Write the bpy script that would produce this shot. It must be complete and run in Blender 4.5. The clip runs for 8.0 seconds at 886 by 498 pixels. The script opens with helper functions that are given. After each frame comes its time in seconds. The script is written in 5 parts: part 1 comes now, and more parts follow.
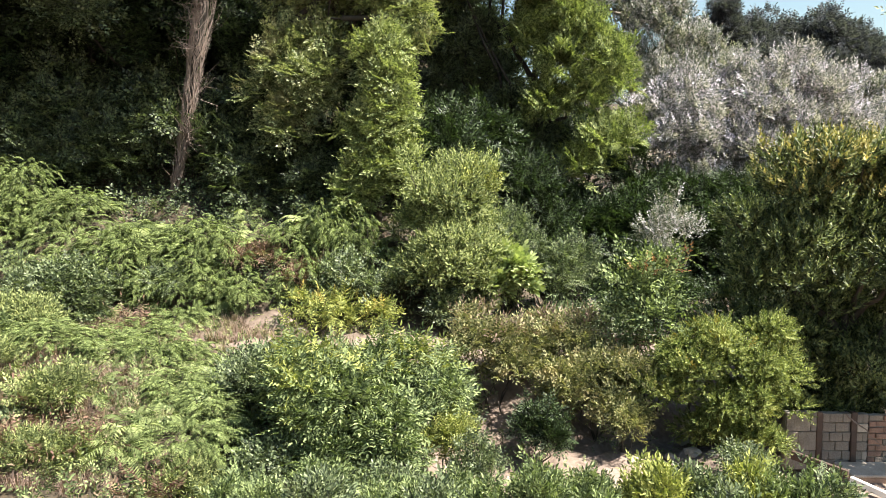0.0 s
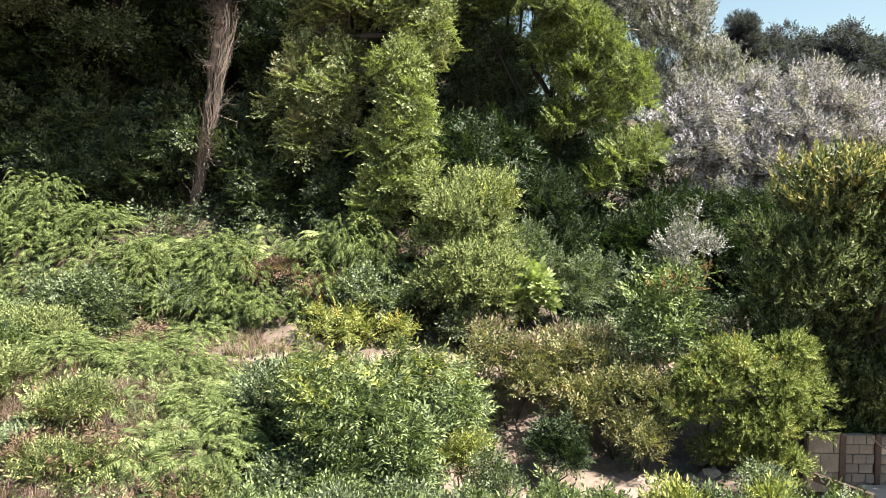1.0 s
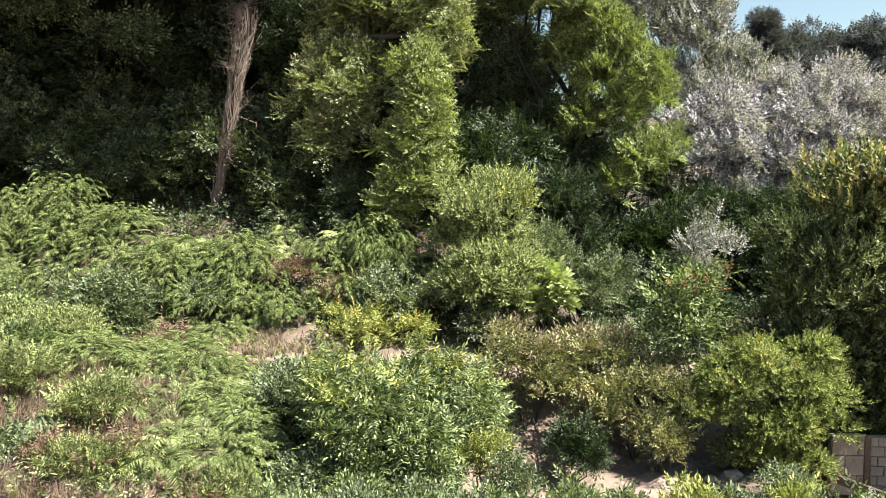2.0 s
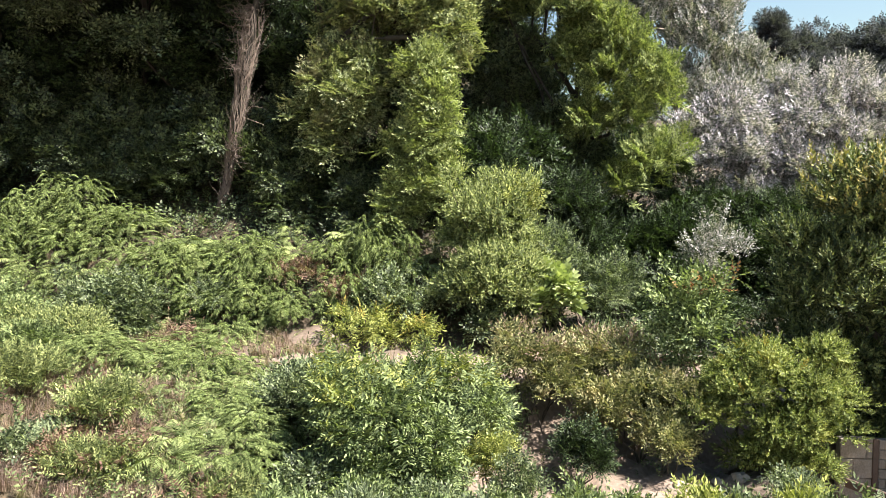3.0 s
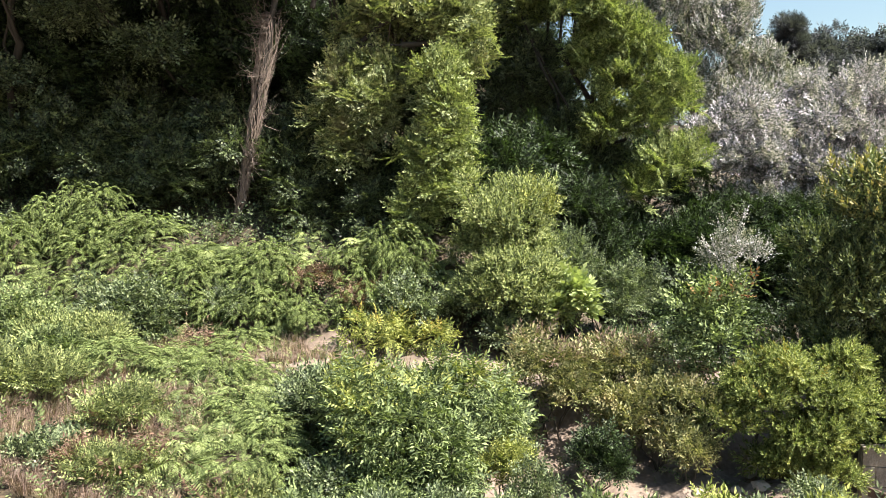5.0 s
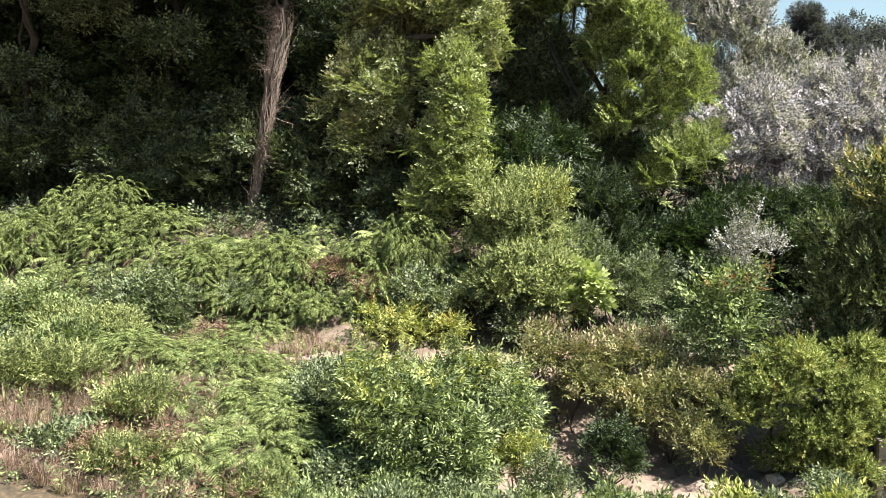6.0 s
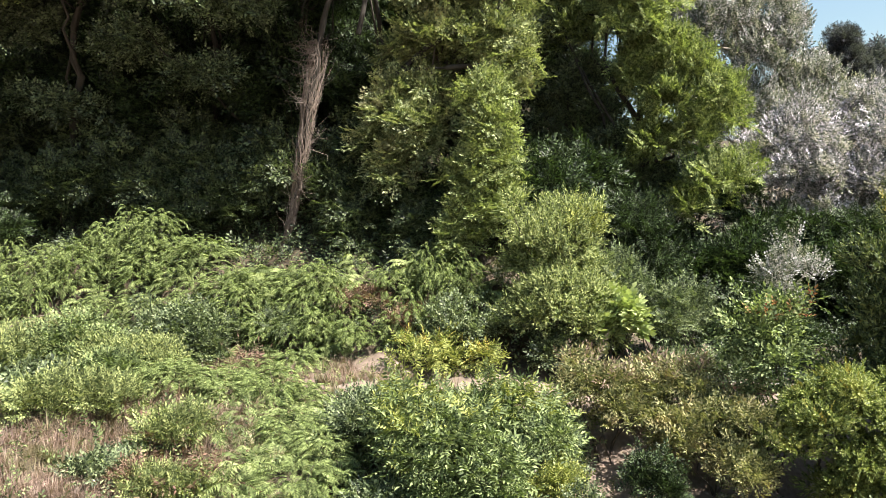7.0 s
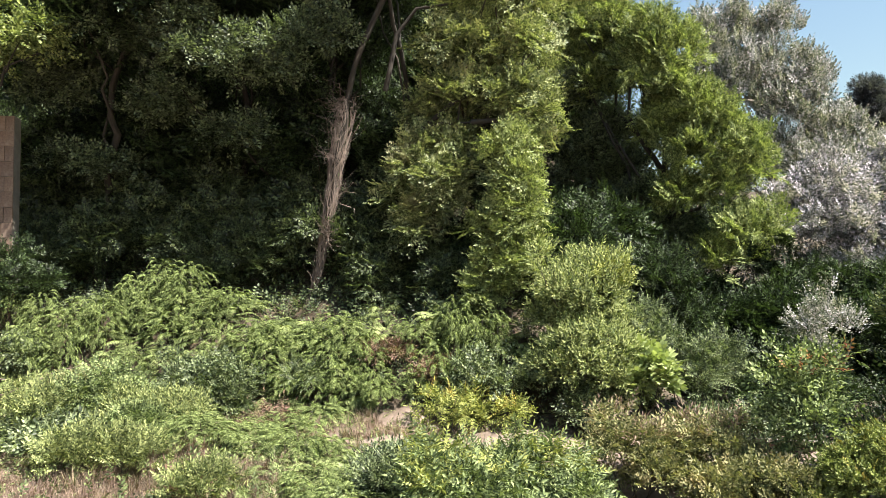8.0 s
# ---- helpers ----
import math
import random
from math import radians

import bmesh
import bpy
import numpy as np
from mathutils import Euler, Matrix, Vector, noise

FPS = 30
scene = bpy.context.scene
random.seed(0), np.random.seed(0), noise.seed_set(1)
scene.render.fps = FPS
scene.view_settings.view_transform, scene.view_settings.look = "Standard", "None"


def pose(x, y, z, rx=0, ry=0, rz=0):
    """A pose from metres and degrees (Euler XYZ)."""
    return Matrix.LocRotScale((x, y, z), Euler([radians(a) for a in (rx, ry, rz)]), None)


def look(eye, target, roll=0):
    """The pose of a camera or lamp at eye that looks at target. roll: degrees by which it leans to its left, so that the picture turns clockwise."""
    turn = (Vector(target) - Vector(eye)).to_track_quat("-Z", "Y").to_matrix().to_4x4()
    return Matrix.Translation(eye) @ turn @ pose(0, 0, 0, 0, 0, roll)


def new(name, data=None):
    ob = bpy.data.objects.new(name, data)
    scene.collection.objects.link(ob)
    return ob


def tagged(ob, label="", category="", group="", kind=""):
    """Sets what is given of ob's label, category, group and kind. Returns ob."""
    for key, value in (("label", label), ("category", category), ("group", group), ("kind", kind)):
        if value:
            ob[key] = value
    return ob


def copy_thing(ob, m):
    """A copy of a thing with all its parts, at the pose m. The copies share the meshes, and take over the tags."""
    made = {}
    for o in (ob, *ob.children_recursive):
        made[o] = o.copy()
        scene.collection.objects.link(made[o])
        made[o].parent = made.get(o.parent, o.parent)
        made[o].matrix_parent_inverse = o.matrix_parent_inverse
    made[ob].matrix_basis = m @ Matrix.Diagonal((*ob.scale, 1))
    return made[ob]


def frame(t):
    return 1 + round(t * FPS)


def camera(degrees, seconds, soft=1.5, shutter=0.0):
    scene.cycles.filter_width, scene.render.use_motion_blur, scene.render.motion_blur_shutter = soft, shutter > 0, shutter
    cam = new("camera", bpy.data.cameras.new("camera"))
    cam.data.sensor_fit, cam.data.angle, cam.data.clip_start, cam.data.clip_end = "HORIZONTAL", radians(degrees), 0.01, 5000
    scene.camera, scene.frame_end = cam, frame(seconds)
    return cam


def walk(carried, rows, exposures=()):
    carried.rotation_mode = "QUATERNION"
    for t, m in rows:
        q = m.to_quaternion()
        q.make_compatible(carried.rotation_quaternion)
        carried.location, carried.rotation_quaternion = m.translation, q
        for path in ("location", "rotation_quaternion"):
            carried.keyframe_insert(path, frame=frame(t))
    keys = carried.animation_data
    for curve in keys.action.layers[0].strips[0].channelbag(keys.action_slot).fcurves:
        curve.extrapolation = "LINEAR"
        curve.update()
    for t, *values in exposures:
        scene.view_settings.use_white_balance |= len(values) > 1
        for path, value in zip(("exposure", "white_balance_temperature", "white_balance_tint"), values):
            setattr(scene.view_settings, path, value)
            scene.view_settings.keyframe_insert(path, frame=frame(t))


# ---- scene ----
# Camera: held by hand on a balcony, panning slowly left and up.
cam = camera(64.0, 8.0, soft=0.65)
EYE, TILT, STOPS = 4.5, -4.5, 2.16
ROWS = [
    # seconds, x, y, z of the sway, yaw, pitch, roll
    (0.0, 0.000, 0.000, 0.000, 0.00, 0.00, 0.00),
    (0.5, -0.002, 0.000, 0.002, 0.72, 1.51, 0.01),
    (1.0, -0.004, 0.000, 0.003, 1.34, 1.28, -0.34),
    (1.5, -0.006, 0.000, 0.003, 2.05, 1.05, -0.36),
    (2.0, -0.009, 0.000, 0.003, 2.81, 1.26, -0.30),
    (2.2, -0.010, 0.000, 0.003, 2.90, 1.30, -0.32),
    (3.5, -0.013, -0.001, 0.004, 3.59, 1.38, -0.40),
    (4.0, -0.016, -0.001, 0.005, 4.06, 1.63, -0.34),
    (4.2, -0.017, -0.001, 0.006, 4.38, 1.90, -0.28),
    (5.3, -0.021, -0.001, 0.006, 4.70, 1.76, -0.40),
    (5.5, -0.022, -0.001, 0.006, 5.08, 1.68, -0.37),
    (6.0, -0.025, -0.001, 0.005, 5.54, 1.23, -0.30),
    (6.5, -0.030, -0.001, 0.008, 7.58, 2.29, -0.08),
    (7.0, -0.033, -0.002, 0.011, 8.27, 3.47, 0.11),
    (7.5, -0.034, -0.002, 0.016, 7.98, 4.89, -0.12),
    (8.0, -0.040, -0.003, 0.022, 10.33, 7.67, 0.02),
]
walk(cam, [(t, pose(x, y, EYE + z, TILT) @ pose(0, 0, 0, 0, 0, yaw) @ pose(0, 0, 0, 90 + pitch) @ pose(0, 0, 0, 0, 0, -roll))
           for t, x, y, z, yaw, pitch, roll in ROWS], [(0.0, STOPS), (8.0, STOPS)])

# Daylight: a clear late-morning sky and a high sun from the right.
SUN = Vector((0.54, -0.20, 0.82)).normalized()
world = bpy.data.worlds.new("sky")
scene.world = world
world.use_nodes = True
wn = world.node_tree.nodes
sky = wn.new("ShaderNodeTexSky")
sky.sky_type, sky.sun_disc = "NISHITA", False
sky.dust_density, sky.air_density, sky.ozone_density = 0.5, 1.8, 2.5
sky.sun_elevation = math.asin(SUN.z)
sky.sun_rotation = math.atan2(SUN.x, SUN.y)
wn["Background"].inputs["Strength"].default_value = 0.039
world.node_tree.links.new(sky.outputs[0], wn["Background"].inputs["Color"])
lamp = bpy.data.lights.new("sun", "SUN")
lamp.energy, lamp.angle, lamp.color = 5.0, radians(0.5), (1.0, 0.94, 0.84)
sun = new("sun", lamp)
sun.matrix_world = look(SUN * 60, (0, 0, 0))


# ---- materials ----
def nodes_of(name):
    m = bpy.data.materials.new(name)
    m.use_nodes = True
    t = m.node_tree
    return m, t.nodes, t.links, t.nodes["Principled BSDF"]


def ramp(nodes, links, fac, stops):
    r = nodes.new("ShaderNodeValToRGB")
    el = r.color_ramp.elements
    while len(el) < len(stops):
        el.new(0.5)
    for e, (p, c) in zip(el, stops):
        e.position, e.color = p, (*c, 1)
    links.new(fac, r.inputs[0])
    return r.outputs[0]


def noise_at(nodes, links, scale, detail=4.0, rough=0.6):
    co = nodes.new("ShaderNodeTexCoord")
    n = nodes.new("ShaderNodeTexNoise")
    n.inputs["Scale"].default_value, n.inputs["Detail"].default_value, n.inputs["Roughness"].default_value = scale, detail, rough
    links.new(co.outputs["Object"], n.inputs["Vector"])
    return n.outputs[0]


def mixed(nodes, links, a, b, fac, mode="MIX"):
    x = nodes.new("ShaderNodeMix")
    x.data_type, x.blend_type = "RGBA", mode
    for socket, v in ((x.inputs[0], fac), (x.inputs[6], a), (x.inputs[7], b)):
        if isinstance(v, (int, float)):
            socket.default_value = v
        elif isinstance(v, tuple):
            socket.default_value = (*v, 1)
        else:
            links.new(v, socket)
    return x.outputs[2]


def leaf_mat(name, colours, patch=None, gloss=0.42, through_light=0.24, patch_scale=0.9, glow=1.5, whole=False, shine=0.28):
    """Leaves: one colour drawn for each leaf, a second colour in patches, light passing through the blade."""
    m, nodes, links, bsdf = nodes_of(name)
    geo = nodes.new("ShaderNodeNewGeometry")
    k = len(colours)
    colours = [tuple(v * f * w for v, w in zip(c, (1.18, 1.0, 1.38))) for c, f in zip(colours, np.linspace(0.55, 1.22, k))]
    draw = nodes.new("ShaderNodeObjectInfo").outputs["Random"] if whole else geo.outputs["Random Per Island"]
    col = ramp(nodes, links, draw, [((i + 0.5) / k, c) for i, c in enumerate(colours)])
    if patch:
        f = ramp(nodes, links, noise_at(nodes, links, patch_scale, 3.0), [(0.55, (0, 0, 0)), (0.72, (1, 1, 1))])
        col = mixed(nodes, links, col, patch, f)
    tone = ramp(nodes, links, noise_at(nodes, links, 2.3, 2.0), [(0.3, (0.72, 0.72, 0.72)), (0.7, (1.15, 1.15, 1.15))])
    col = mixed(nodes, links, col, tone, 1.0, "MULTIPLY")
    links.new(col, bsdf.inputs["Base Color"])
    bsdf.inputs["Roughness"].default_value = gloss + 0.1
    bsdf.inputs["Specular IOR Level"].default_value = shine
    tr = nodes.new("ShaderNodeBsdfTranslucent")
    links.new(mixed(nodes, links, col, (1.22 * glow / 1.5, 1.34 * glow / 1.5, 0.65 * glow / 1.5), 1.0, "MULTIPLY"), tr.inputs[0])
    ms = nodes.new("ShaderNodeMixShader")
    ms.inputs[0].default_value = through_light
    links.new(bsdf.outputs[0], ms.inputs[1])
    links.new(tr.outputs[0], ms.inputs[2])
    links.new(ms.outputs[0], nodes["Material Output"].inputs[0])
    return m


def solid_mat(name, stops, scale, rough=0.85, bump=0.4, fine=14.0, stretch=None):
    """Earth, bark, stone: noise at two scales in the colour, fine relief."""
    m, nodes, links, bsdf = nodes_of(name)
    co = nodes.new("ShaderNodeTexCoord")
    outs = []
    for s, d in ((scale, 5.0), (scale * fine, 6.0)):
        n = nodes.new("ShaderNodeTexNoise")
        n.inputs["Scale"].default_value, n.inputs["Detail"].default_value = s, d
        src = co.outputs["Object"]
        if stretch:
            mp = nodes.new("ShaderNodeMapping")
            mp.inputs["Scale"].default_value = stretch
            links.new(src, mp.inputs[0])
            src = mp.outputs[0]
        links.new(src, n.inputs["Vector"])
        outs.append(n.outputs[0])
    f = nodes.new("ShaderNodeMix")
    f.inputs[0].default_value = 0.45
    links.new(outs[0], f.inputs[2])
    links.new(outs[1], f.inputs[3])
    col = ramp(nodes, links, f.outputs[0], stops)
    info = nodes.new("ShaderNodeObjectInfo")
    shade = ramp(nodes, links, info.outputs["Random"], [(0.0, (0.82, 0.82, 0.82)), (1.0, (1.12, 1.1, 1.06))])
    links.new(mixed(nodes, links, col, shade, 1.0, "MULTIPLY"), bsdf.inputs["Base Color"])
    bsdf.inputs["Roughness"].default_value = rough
    b = nodes.new("ShaderNodeBump")
    b.inputs["Strength"].default_value, b.inputs["Distance"].default_value = bump, 0.03
    links.new(outs[1], b.inputs["Height"])
    links.new(b.outputs[0], bsdf.inputs["Normal"])
    return m


EARTH = solid_mat("earth", [(0.3, (0.075, 0.055, 0.042)), (0.45, (0.13, 0.096, 0.076)), (0.58, (0.205, 0.155, 0.128)), (0.72, (0.30, 0.235, 0.20))], 0.8)


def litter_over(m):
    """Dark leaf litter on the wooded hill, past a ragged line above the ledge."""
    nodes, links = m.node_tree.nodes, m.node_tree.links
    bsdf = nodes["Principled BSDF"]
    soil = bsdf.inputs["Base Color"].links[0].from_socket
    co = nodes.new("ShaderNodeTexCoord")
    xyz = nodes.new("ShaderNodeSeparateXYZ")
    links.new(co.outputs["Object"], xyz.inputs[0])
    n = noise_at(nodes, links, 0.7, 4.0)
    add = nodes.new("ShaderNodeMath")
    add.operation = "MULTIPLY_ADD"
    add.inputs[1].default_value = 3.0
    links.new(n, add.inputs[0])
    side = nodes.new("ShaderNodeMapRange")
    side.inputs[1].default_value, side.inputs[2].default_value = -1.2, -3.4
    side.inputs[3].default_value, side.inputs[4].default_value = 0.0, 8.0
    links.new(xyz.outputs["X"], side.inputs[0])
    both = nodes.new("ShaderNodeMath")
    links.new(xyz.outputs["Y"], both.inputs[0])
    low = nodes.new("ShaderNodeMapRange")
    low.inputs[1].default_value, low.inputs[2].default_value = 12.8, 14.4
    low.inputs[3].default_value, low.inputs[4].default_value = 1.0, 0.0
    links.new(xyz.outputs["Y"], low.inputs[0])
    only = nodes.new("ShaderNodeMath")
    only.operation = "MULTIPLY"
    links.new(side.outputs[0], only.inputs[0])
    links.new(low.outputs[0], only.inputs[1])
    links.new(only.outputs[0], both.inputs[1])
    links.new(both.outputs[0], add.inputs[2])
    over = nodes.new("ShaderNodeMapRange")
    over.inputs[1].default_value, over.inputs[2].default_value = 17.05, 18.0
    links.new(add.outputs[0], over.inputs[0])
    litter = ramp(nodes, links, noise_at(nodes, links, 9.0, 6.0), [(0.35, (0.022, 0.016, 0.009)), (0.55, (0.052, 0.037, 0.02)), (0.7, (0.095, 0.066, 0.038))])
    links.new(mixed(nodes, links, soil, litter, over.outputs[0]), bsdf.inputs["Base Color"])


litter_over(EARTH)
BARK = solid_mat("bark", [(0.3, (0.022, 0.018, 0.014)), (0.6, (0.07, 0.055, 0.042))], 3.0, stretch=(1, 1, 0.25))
# Darker copy of the bark, with canopy shade put into its colour.
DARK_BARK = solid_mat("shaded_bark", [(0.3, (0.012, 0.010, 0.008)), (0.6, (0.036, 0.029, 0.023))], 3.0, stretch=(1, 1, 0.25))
PALE_BARK = solid_mat("pale_bark", [(0.3, (0.16, 0.14, 0.12)), (0.65, (0.38, 0.34, 0.29))], 2.5, stretch=(1, 1, 0.3))
DEAD = solid_mat("dead_vine", [(0.3, (0.075, 0.056, 0.048)), (0.65, (0.245, 0.19, 0.162))], 4.0, stretch=(1, 1, 0.3))
BLOCK = solid_mat("grey_block", [(0.3, (0.095, 0.078, 0.063)), (0.5, (0.185, 0.157, 0.132)), (0.7, (0.28, 0.242, 0.206))], 3.0)
BRICK = solid_mat("red_brick", [(0.3, (0.13, 0.075, 0.055)), (0.7, (0.29, 0.18, 0.135))], 4.0)
OLD_BLOCK = solid_mat("old_red_block", [(0.3, (0.085, 0.052, 0.038)), (0.5, (0.15, 0.10, 0.075)), (0.72, (0.23, 0.17, 0.135))], 1.6)
MORTAR = solid_mat("mortar", [(0.3, (0.13, 0.115, 0.10)), (0.7, (0.24, 0.215, 0.19))], 5.0)
CONCRETE = solid_mat("concrete", [(0.3, (0.30, 0.28, 0.25)), (0.7, (0.50, 0.47, 0.43))], 2.0)
RUST = solid_mat("rust", [(0.3, (0.028, 0.018, 0.014)), (0.7, (0.085, 0.05, 0.036))], 6.0, rough=0.7)
CLAY = solid_mat("weathered_clay", [(0.3, (0.20, 0.125, 0.085)), (0.55, (0.33, 0.235, 0.175)), (0.75, (0.46, 0.375, 0.31))], 3.0)
WHITE = solid_mat("white_paint", [(0.3, (0.62, 0.61, 0.58)), (0.7, (0.80, 0.79, 0.77))], 3.0, rough=0.45, bump=0.1)
STONE = solid_mat("stone", [(0.3, (0.24, 0.20, 0.165)), (0.7, (0.46, 0.40, 0.34))], 3.0)

FERN = leaf_mat("fern_green", [(0.105, 0.16, 0.042), (0.135, 0.195, 0.054), (0.165, 0.225, 0.07)], gloss=0.75, shine=0.2, whole=True)
FERN_MASS = leaf_mat("fern_mass_green", [(0.075, 0.122, 0.03), (0.12, 0.182, 0.046), (0.165, 0.235, 0.066)], gloss=0.75, shine=0.2, through_light=0.28)
FERN_DRY = leaf_mat("fern_dry", [(0.17, 0.11, 0.06), (0.23, 0.165, 0.09), (0.13, 0.13, 0.055)])
# Dark leaf green; the shade of wood and gully is put into it.
DEEP = leaf_mat("deep_shaded_green", [(0.014, 0.028, 0.008), (0.022, 0.043, 0.012), (0.048, 0.084, 0.024)], gloss=0.42, shine=0.3, through_light=0.18)
MID = leaf_mat("mid_green", [(0.055, 0.09, 0.033), (0.10, 0.155, 0.056), (0.17, 0.235, 0.092)], gloss=0.42, shine=0.4)
OAKEN = leaf_mat("grove_green", [(0.125, 0.185, 0.055), (0.175, 0.24, 0.074), (0.225, 0.285, 0.096)], (0.25, 0.23, 0.125), patch_scale=0.9)
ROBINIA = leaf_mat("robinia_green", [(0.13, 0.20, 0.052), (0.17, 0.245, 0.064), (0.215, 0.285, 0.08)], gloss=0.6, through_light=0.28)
IVY = leaf_mat("climber_green", [(0.135, 0.20, 0.06), (0.19, 0.26, 0.09), (0.245, 0.305, 0.12)], (0.31, 0.28, 0.16), patch_scale=0.7)
CREEPER = leaf_mat("creeper_green", [(0.14, 0.21, 0.055), (0.19, 0.27, 0.075), (0.245, 0.32, 0.10)])
LIME = leaf_mat("lime_green", [(0.15, 0.215, 0.04), (0.22, 0.29, 0.056), (0.28, 0.34, 0.08)], gloss=0.55)
OLIVE = leaf_mat("olive_green", [(0.11, 0.145, 0.045), (0.165, 0.205, 0.065), (0.225, 0.25, 0.092)], (0.27, 0.21, 0.105), patch_scale=1.8, gloss=0.6)
WALNUTTY = leaf_mat("walnut_green", [(0.075, 0.125, 0.036), (0.12, 0.185, 0.055), (0.175, 0.25, 0.078)], gloss=0.6)
FEATHER = leaf_mat("feathery_green", [(0.105, 0.16, 0.046), (0.165, 0.232, 0.066), (0.24, 0.31, 0.094)], gloss=0.6, shine=0.22, through_light=0.26)
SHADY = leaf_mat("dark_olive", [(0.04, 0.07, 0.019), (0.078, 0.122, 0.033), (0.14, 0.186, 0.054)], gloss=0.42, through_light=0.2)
FRUIT = leaf_mat("fruit_tree_green", [(0.10, 0.16, 0.032), (0.155, 0.225, 0.046), (0.21, 0.275, 0.064)], (0.23, 0.23, 0.055), patch_scale=1.5)
YELLOW = leaf_mat("yellow_leaf", [(0.30, 0.28, 0.04), (0.38, 0.34, 0.06), (0.24, 0.26, 0.06)])
# Shoot tips paler than the dark tree's leaves, sunlight put into their colour.
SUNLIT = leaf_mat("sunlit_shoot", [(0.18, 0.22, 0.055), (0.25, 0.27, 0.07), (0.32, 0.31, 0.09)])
# Undergrowth green with a lighter share of the wood's shade in its colour.
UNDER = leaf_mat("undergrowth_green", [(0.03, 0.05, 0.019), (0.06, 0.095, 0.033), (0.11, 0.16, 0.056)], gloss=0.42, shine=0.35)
# Dimmed leaf green for branches in shade, the shade put into it.
HANGING = leaf_mat("hanging_shaded_green", [(0.045, 0.072, 0.03), (0.085, 0.13, 0.052), (0.14, 0.20, 0.08)], gloss=0.4, shine=0.4)
RED = leaf_mat("red_leaf", [(0.30, 0.10, 0.05), (0.34, 0.18, 0.06), (0.20, 0.17, 0.05)])
SILVER = leaf_mat("silver_poplar", [(0.145, 0.19, 0.125), (0.235, 0.275, 0.205), (0.35, 0.385, 0.315), (0.46, 0.49, 0.425)], gloss=0.6, through_light=0.2)
GREYGREEN = leaf_mat("grey_poplar", [(0.12, 0.165, 0.09), (0.185, 0.235, 0.145), (0.255, 0.295, 0.205), (0.35, 0.38, 0.30)], gloss=0.6, through_light=0.22)
# Greyed blue leaf colours: the ridge's distance haze is put into them.
FAR = leaf_mat("hazy_far_wood", [(0.036, 0.05, 0.046), (0.052, 0.068, 0.06), (0.076, 0.09, 0.078)], gloss=0.6)
PALE = leaf_mat("pale_lime", [(0.16, 0.25, 0.06), (0.21, 0.31, 0.08), (0.26, 0.35, 0.105)], gloss=0.6)
STRAW = leaf_mat("straw", [(0.24, 0.195, 0.12), (0.30, 0.245, 0.155), (0.20, 0.175, 0.095)], (0.15, 0.165, 0.06), patch_scale=0.6)
GRASS = leaf_mat("grass", [(0.12, 0.16, 0.05), (0.17, 0.20, 0.075), (0.24, 0.22, 0.11)])


# ---- the lie of the land ----
def step(a, b, v):
    t = np.clip((v - a) / (b - a), 0, 1)
    return t * t * (3 - 2 * t)


MOUNDS = (
    (-11.21, 18.60, 0.45), (-9.88, 18.20, 0.4), (-10.08, 17.30, 0.5), (-8.68, 17.40, 0.5), (-7.54, 17.50, 0.55), (-6.39, 17.80, 0.55), (-5.47, 17.60, 0.5), (-6.47, 16.90, 0.45), (-7.73, 16.70, 0.45),
    (-3.04, 18.20, 0.5), (-2.29, 18.00, 0.5), (-3.66, 18.00, 0.4), (-10.21, 16.50, 0.4), (-11.74, 17.20, 0.5), (-13.20, 17.40, 0.5), (-14.19, 17.00, 0.5), (-15.68, 17.60, 0.5), (-4.61, 17.00, 0.35),
    (-6.18, 12.20, 0.10), (-5.06, 12.20, 0.10), (-4.16, 11.60, 0.15), (-5.27, 11.00, 0.2), (-4.10, 10.60, 0.25), (-3.51, 11.60, 0.2), (-3.24, 10.30, 0.3), (-4.31, 9.90, 0.3), (-13.37, 18.50, 0.4), (-9.03, 18.70, 0.4),
)


